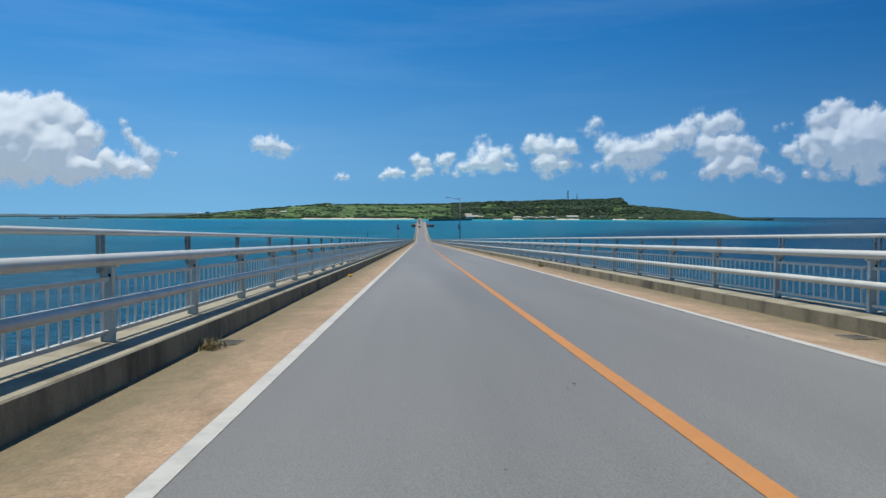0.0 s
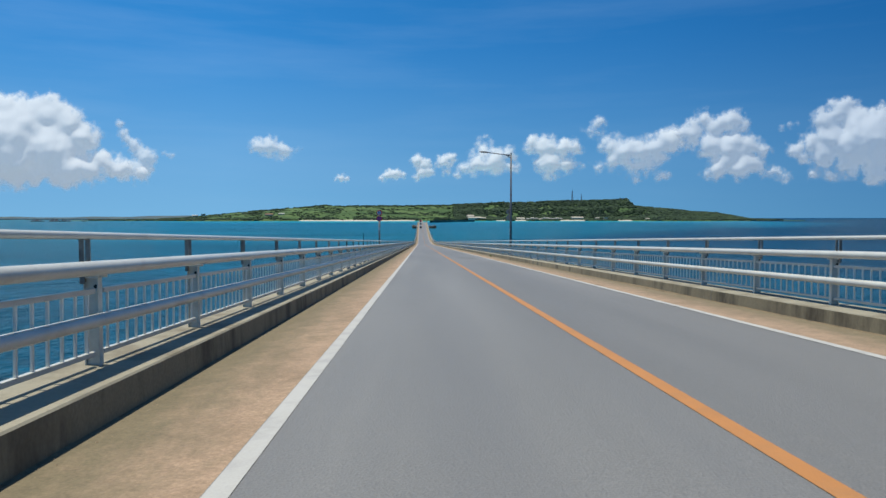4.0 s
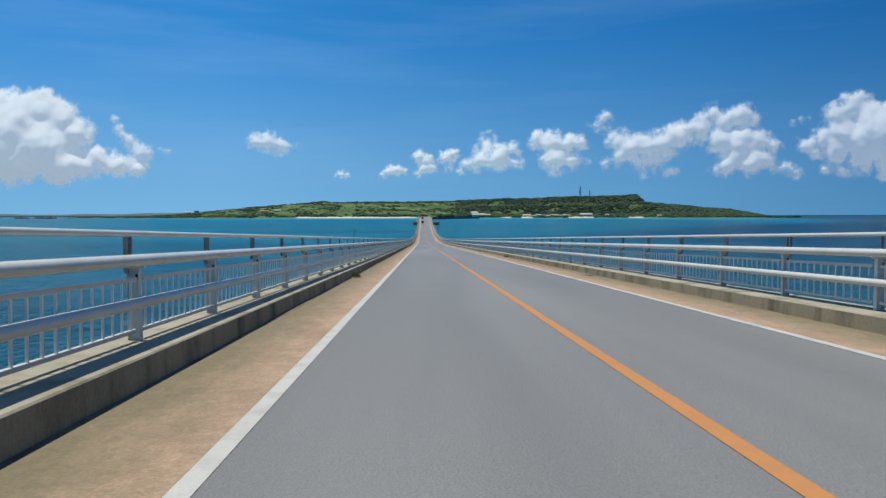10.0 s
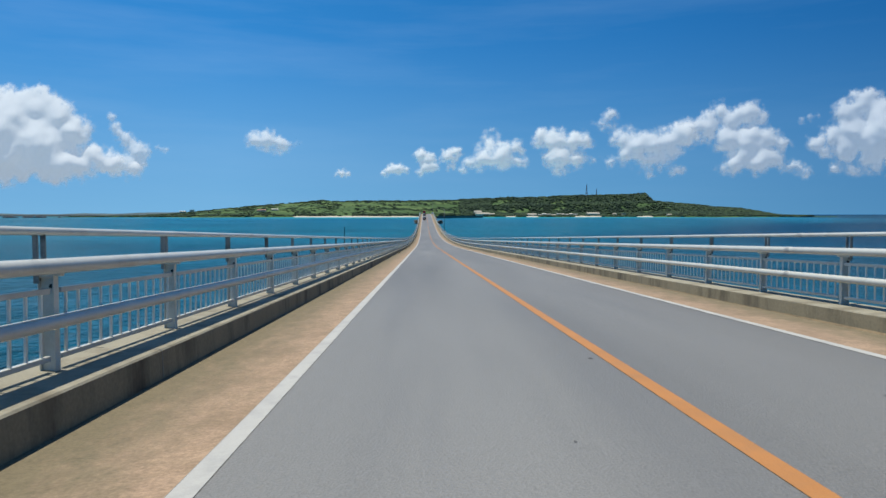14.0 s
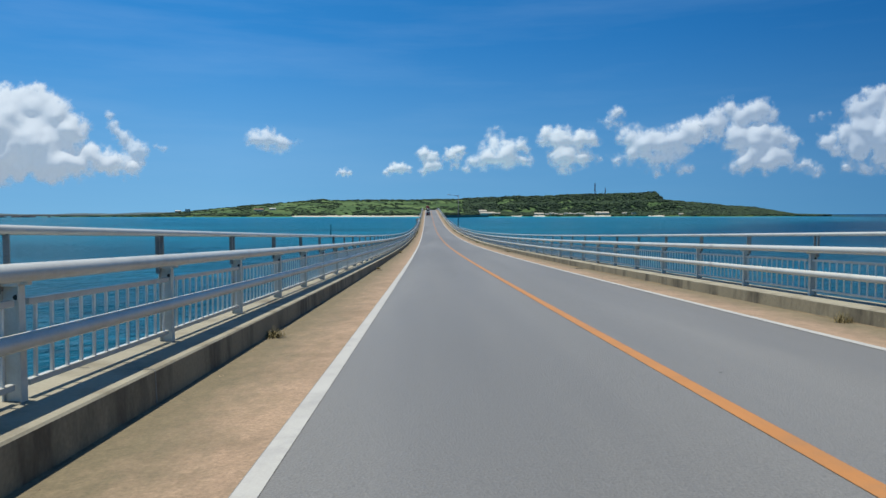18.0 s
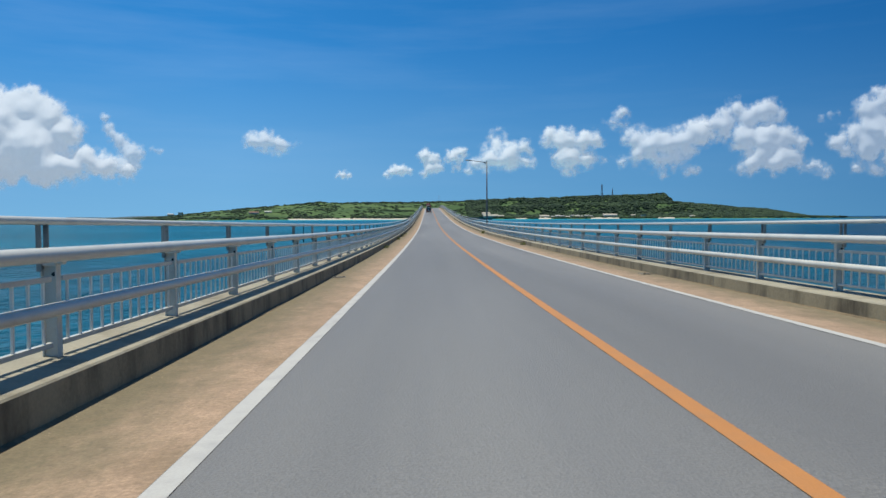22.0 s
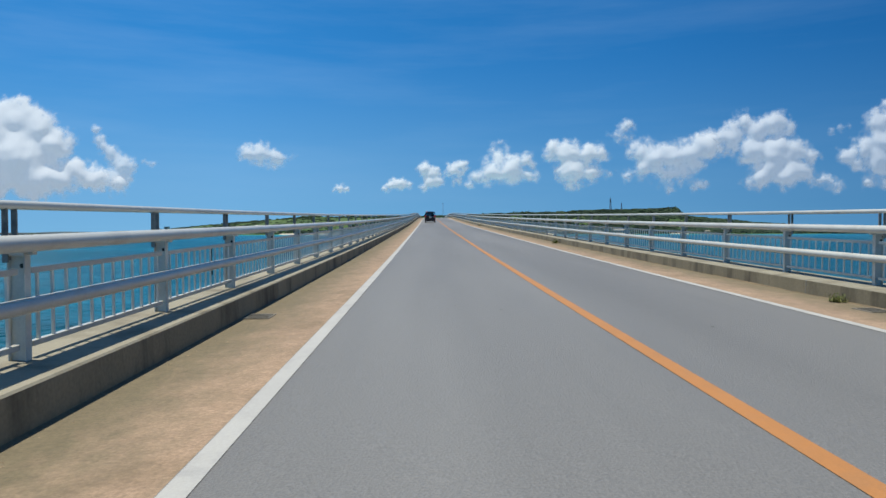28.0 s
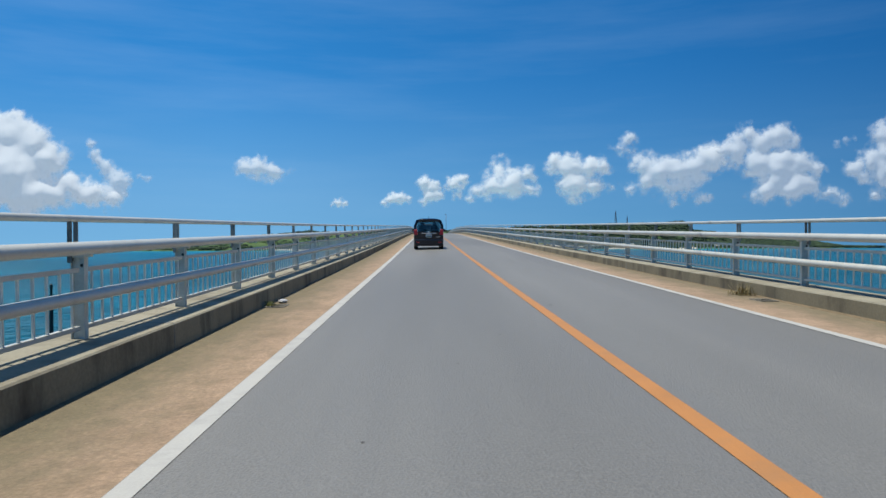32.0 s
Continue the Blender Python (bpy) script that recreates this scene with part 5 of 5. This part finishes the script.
def minivan(x, y, paintmat, label, name, length=4.4, width=1.70, height=1.775):
    z = zs(x, y)
    e = thing(name, label, "car", "vehicles ahead", pose(x, y, z + 0.002, math.degrees(math.atan(grade(y + 2)))))
    cabin_car(e, paintmat, length, width, height)
    for s in (-1, 1):
        bm = bmesh.new()
        box(bm, min(s * 0.64, s * (width / 2 - 0.02)), max(s * 0.64, s * (width / 2 - 0.02)), -0.03, 0.10, 0.84, 1.14, 0.02)
        part("tail_lamp", bm, M_TAIL, e, "red tail lamp")
        bm = bmesh.new()
        box(bm, min(s * width / 2, s * (width / 2 + 0.16)), max(s * width / 2, s * (width / 2 + 0.16)), length * 0.66, length * 0.66 + 0.10, 0.98, 1.16, 0.03)
        part("wing_mirror", bm, paintmat, e)
        for yy in (0.75, length - 0.85):
            wheel(e, s * (width / 2 - 0.11), yy, 0.31, 0.20)
    bm = bmesh.new()
    box(bm, -width / 2 + 0.05, width / 2 - 0.05, -0.10, 0.12, 0.24, 0.58, 0.04)
    part("bumper", bm, paintmat, e)
    bm = bmesh.new()
    box(bm, -0.40, 0.40, -0.035, 0.02, 0.90, 0.945, 0.01)
    part("chrome_strip", bm, M_CHROME, e, "chrome strip over the number plate")
    bm = bmesh.new()
    disc(bm, 0.055, -0.03, 0.0, 20)
    part("emblem", bm, M_CHROME, e, at=pose(0, 0, 0.985))
    bm = bmesh.new()
    box(bm, 0.44, 0.64, -0.022, 0.02, 0.70, 0.73)
    part("badge", bm, M_CHROME, e)
    for q in (-1, 1):
        bm = bmesh.new()
        box(bm, q * 0.62 - 0.09, q * 0.62 + 0.09, -0.112, -0.09, 0.40, 0.44, 0.006)
        part("reflector", bm, M_TAIL, e, "red bumper reflector")
    bm = bmesh.new()
    box(bm, -0.165, 0.165, -0.03, 0.02, 0.70, 0.865, 0.004)
    pl = part("number_plate", bm, M_PLATE, e, "pale number plate")
    bm = bmesh.new()
    box(bm, -0.13, 0.13, -0.034, -0.028, 0.725, 0.79)
    part("bar", bm, M_PLATEBAR, pl)
    bm = bmesh.new()
    box(bm, -0.45, 0.45, -0.05, 0.14, height - 0.10, height - 0.06, 0.01)
    part("roof_spoiler", bm, paintmat, e)
    bm = bmesh.new()
    tube(bm, [(0, 0.5, height - 0.02), (0, 0.42, height + 0.09)], 0.012, 6)
    part("aerial", bm, M_DARK, e)
    bm = bmesh.new()
    tube(bm, [(-0.10, -0.02, 1.08), (0.30, -0.01, 1.13)], 0.010, 6)
    part("wiper", bm, M_DARK, e)
    return e


minivan(-1.66, 661.0, M_CARBLACK, "black people carrier driving ahead on the asphalt", "minivan")
minivan(-1.62, 735.0, M_CARDARK, "dark grey compact car driving ahead on the asphalt", "compact_car", 3.8, 1.62, 1.50)
minivan(-1.74, 748.0, M_CARWHITE, "white compact car driving ahead on the asphalt", "compact_car", 3.9, 1.66, 1.52)


def truck(x, y):
    z = zs(x, y)
    e = thing("box_truck", "red truck with a high load body driving ahead", "truck", "vehicles ahead", pose(x, y, z + 0.002, math.degrees(math.atan(grade(y + 3)))))
    bm = bmesh.new()
    box(bm, -1.05, 1.05, 0.0, 4.6, 0.95, 2.75, 0.05)
    part("load_body", bm, M_CARRED, e)
    bm = bmesh.new()
    box(bm, -0.95, 0.95, 0.1, 6.2, 0.55, 0.93, 0.03)
    part("chassis", bm, M_DARK, e)
    bm = bmesh.new()
    box(bm, -1.0, 1.0, 4.75, 6.3, 0.60, 2.45, 0.12)
    part("cab", bm, M_CARRED, e)
    bm = bmesh.new()
    box(bm, -0.85, 0.85, 4.735, 4.76, 1.55, 2.2, 0.01)
    part("cab_window", bm, M_GLASSD, e)
    for s in (-1, 1):
        bm = bmesh.new()
        box(bm, s * 0.80 - 0.14, s * 0.80 + 0.14, -0.02, 0.12, 0.70, 0.86, 0.01)
        part("tail_lamp", bm, M_TAIL, e)
        for yy in (1.2, 5.3):
            wheel(e, s * 0.86, yy, 0.40, 0.24)
    for i in range(4):
        bm = bmesh.new()
        xx = -0.84 + 0.56 * i
        box(bm, xx - 0.03, xx + 0.03, -0.03, 0.02, 0.98, 2.72, 0.005)
        part("tailgate_rib", bm, M_CARRED, e)


truck(-1.72, 812.0)


# ---- clouds over the sea ----
def ripple(u, v, seed, octaves=5, rough=0.55):
    """Fractal gradient noise over two arrays, about -1 to 1."""
    rg = np.random.default_rng(seed)
    turn = rg.uniform(0, 2 * np.pi, (256, 256))
    gx, gy = np.cos(turn), np.sin(turn)
    total, amp = np.zeros_like(u), 1.0
    for k in range(octaves):
        p, q = u * 2.03 ** k + 17.3 * k + 80.0, v * 2.03 ** k + 9.1 * k + 80.0
        i, j = np.floor(p).astype(int), np.floor(q).astype(int)
        x, y = p - i, q - j
        fx, fy = x * x * x * (x * (6 * x - 15) + 10), y * y * y * (y * (6 * y - 15) + 10)

        def corner(a, b):
            ii, jj = (i + a) % 256, (j + b) % 256
            return gx[ii, jj] * (x - a) + gy[ii, jj] * (y - b)

        low = corner(0, 0) * (1 - fx) + corner(1, 0) * fx
        high = corner(0, 1) * (1 - fx) + corner(1, 1) * fx
        total += amp * 1.5 * (low * (1 - fy) + high * fy)
        amp *= rough
    return total


def cloud(name, label, dist, puffs, seed, thickest=1.0):
    """A cumulus: billows, each (across, up, size) in thousandths of its distance, grown together into one
    bulging front with ragged relief, that thins out towards its edges."""
    base = Vector((0, 230.0, 17.5))
    s = dist / 1000.0
    big = max(p[2] for p in puffs)
    k = float(np.clip(big / 24.0, 0.42, 1.0))
    step = 1.15 if big > 9 else 0.65
    m = 16 * k
    us = np.arange(min(p[0] - p[2] for p in puffs) - m, max(p[0] + p[2] for p in puffs) + m, step)
    vs = np.arange(min(p[1] - p[2] for p in puffs) - m, max(p[1] + p[2] for p in puffs) + m, step)
    u, v = np.meshgrid(us, vs)
    wu = u + 5 * k * ripple(u / (30 * k), v / (30 * k), seed) + 1.5 * k * ripple(u / (9 * k), v / (9 * k), seed + 50)
    wv = v + 5 * k * ripple(u / (30 * k), v / (30 * k), seed + 100) + 1.5 * k * ripple(u / (9 * k), v / (9 * k), seed + 150)
    grown, bulge = np.zeros_like(u), np.zeros_like(u)
    for a, b, r in puffs:
        d = r - np.hypot(wu - a, (wv - b) / 0.9)
        grown += np.exp(np.clip(d / (2.6 * k), -40, 40))
        bulge = np.maximum(bulge, np.sqrt(np.clip(r * r - (r - d) ** 2, 0, None)))
    depth = 2.6 * k * np.log(grown + 1e-12) + 5.5 * k * ripple(u / (16 * k), v / (16 * k), seed + 200, 6, 0.58)
    t = np.clip((depth + 2.0 * k) / (15.0 * k), 0.0, 1.0)
    cover = thickest * t * t * (3 - 2 * t)
    out = 0.7 * bulge + 1.2 * np.sqrt(np.clip(depth, 0, None) * 12 * k) + 4.0 * k * ripple(u / (22 * k), v / (22 * k), seed + 300, 4, 0.5) * t
    kern = np.exp(-0.5 * (np.arange(-9, 10) * step / (3.4 * k)) ** 2)
    kern /= kern.sum()
    out = np.apply_along_axis(lambda q: np.convolve(np.pad(q, 9, mode="edge"), kern, "valid"), 0, out)
    out = np.apply_along_axis(lambda q: np.convolve(np.pad(q, 9, mode="edge"), kern, "valid"), 1, out)
    ny, nx = u.shape
    out -= 0.38 * (v - vs.mean())             # its upper part lies further back
    flat = np.stack([u * s, np.full_like(u, dist), v * s], 2)
    away = flat / np.linalg.norm(flat, axis=2, keepdims=True)
    co = (np.array(base) + flat - away * (out * s)[:, :, None]).reshape(-1, 3)
    ids = np.arange(nx * ny).reshape(ny, nx)
    quads = np.stack([ids[:-1, :-1], ids[:-1, 1:], ids[1:, 1:], ids[1:, :-1]], 2).reshape(-1, 4)
    quads = quads[cover.ravel()[quads].max(axis=1) > 0.004]
    used, at = np.unique(quads, return_inverse=True)
    me = bpy.data.meshes.new("cloud")
    me.from_pydata(co[used].tolist(), [], at.reshape(-1, 4).tolist())
    me.attributes.new("cover", "FLOAT", "POINT").data.foreach_set("value", cover.ravel()[used].astype(np.float32))
    me.polygons.foreach_set("use_smooth", [True] * len(me.polygons))
    me.materials.append(M_CLOUD)
    tagged(part(name, me, None), label, "cloud", "cumulus clouds", kind="structure")


def across(*trip):
    """Across and up from the heading, and size."""
    return [((a - 747) / 1.2547, (376 - b) / 1.2547, 1.20 * r / 1.2547) for a, b, r in trip]


CL = "white cumulus cloud with a greyish base"
cloud("cloud", CL, 4560, across((-15, 240, 80), (35, 205, 44), (75, 195, 36), (100, 185, 24), (110, 215, 36), (135, 240, 34), (75, 260, 52), (25, 285, 45), (105, 290, 40),
                            (163, 232, 12), (175, 282, 26), (205, 290, 22), (240, 300, 18), (145, 290, 30)), 1)
cloud("cloud", "ragged wisp of white cumulus", 4560, across((208, 215, 9), (213, 226, 10), (222, 239, 12), (232, 251, 14), (243, 262, 15), (250, 275, 17), (234, 290, 17), (262, 270, 12), (214, 296, 16), (255, 291, 13), (286, 262, 5), (298, 266, 6), (192, 293, 16)), 2, 0.8)
cloud("cloud", "small flat white cumulus cloud", 4560, across((455, 250, 17), (475, 250, 20), (495, 258, 16), (510, 264, 11), (527, 254, 4)), 3, 0.85)
cloud("cloud", "tiny white cumulus cloud", 4560, across((603, 308, 8), (612, 309, 6), (592, 312, 5)), 4)
cloud("cloud", "small ragged white cumulus cloud", 4560, across((690, 302, 10), (702, 300, 11), (678, 309, 7), (716, 304, 6)), 5)
cloud("cloud", CL, 4560, across((742, 278, 13), (755, 283, 13), (752, 298, 13), (764, 295, 9), (740, 305, 8)), 6)
cloud("cloud", CL, 4560, across((790, 278, 13), (804, 270, 11), (796, 295, 8), (792, 304, 4)), 7)
cloud("cloud", CL, 4560, across((862, 236, 6), (852, 242, 5), (876, 252, 12), (850, 280, 20), (880, 275, 24), (905, 265, 16), (912, 285, 14), (835, 290, 14), (815, 303, 8), (868, 262, 14), (860, 288, 14), (885, 290, 12)), 8)
cloud("cloud", CL, 4500, across((955, 248, 18), (980, 250, 22), (1010, 252, 22), (1030, 248, 14), (985, 278, 22), (1015, 282, 16), (1045, 284, 8), (960, 282, 10), (982, 304, 11), (1000, 303, 7)), 9)
cloud("cloud", CL, 4500, across((1075, 205, 11), (1062, 220, 13), (1078, 222, 10), (1082, 245, 13), (1100, 250, 20), (1125, 258, 26), (1150, 255, 24), (1180, 250, 26), (1205, 238, 26), (1075, 285, 12),
                            (1130, 282, 18), (1170, 280, 18), (1190, 304, 12), (1150, 305, 9), (1205, 300, 9), (1105, 278, 18), (1150, 285, 16), (1190, 270, 18)), 10, 0.87)
cloud("cloud", CL, 4500, across((1215, 230, 18), (1245, 220, 22), (1270, 200, 20), (1290, 215, 24), (1320, 200, 24), (1340, 215, 16), (1355, 245, 24), (1320, 250, 30), (1380, 255, 16), (1300, 285, 24),
                            (1340, 285, 26), (1380, 290, 14), (1280, 300, 12), (1420, 300, 14), (1400, 292, 10), (1285, 245, 26), (1320, 275, 26), (1365, 275, 20), (1245, 240, 18), (1270, 262, 10)), 11, 0.84)
cloud("cloud", CL, 4500, across((1445, 255, 18), (1470, 245, 22), (1500, 200, 26), (1530, 185, 28), (1555, 200, 30), (1510, 235, 34), (1550, 245, 40), (1600, 230, 60), (1490, 272, 18), (1480, 300, 12),
                            (1510, 300, 16), (1550, 300, 14), (1600, 290, 30), (1500, 260, 26), (1540, 275, 24), (1460, 268, 16)), 12, 0.76)
cloud("cloud", "thin scrap of white cloud", 4500, across((1415, 214, 6), (1432, 210, 7), (1448, 206, 5)), 13, 0.35)
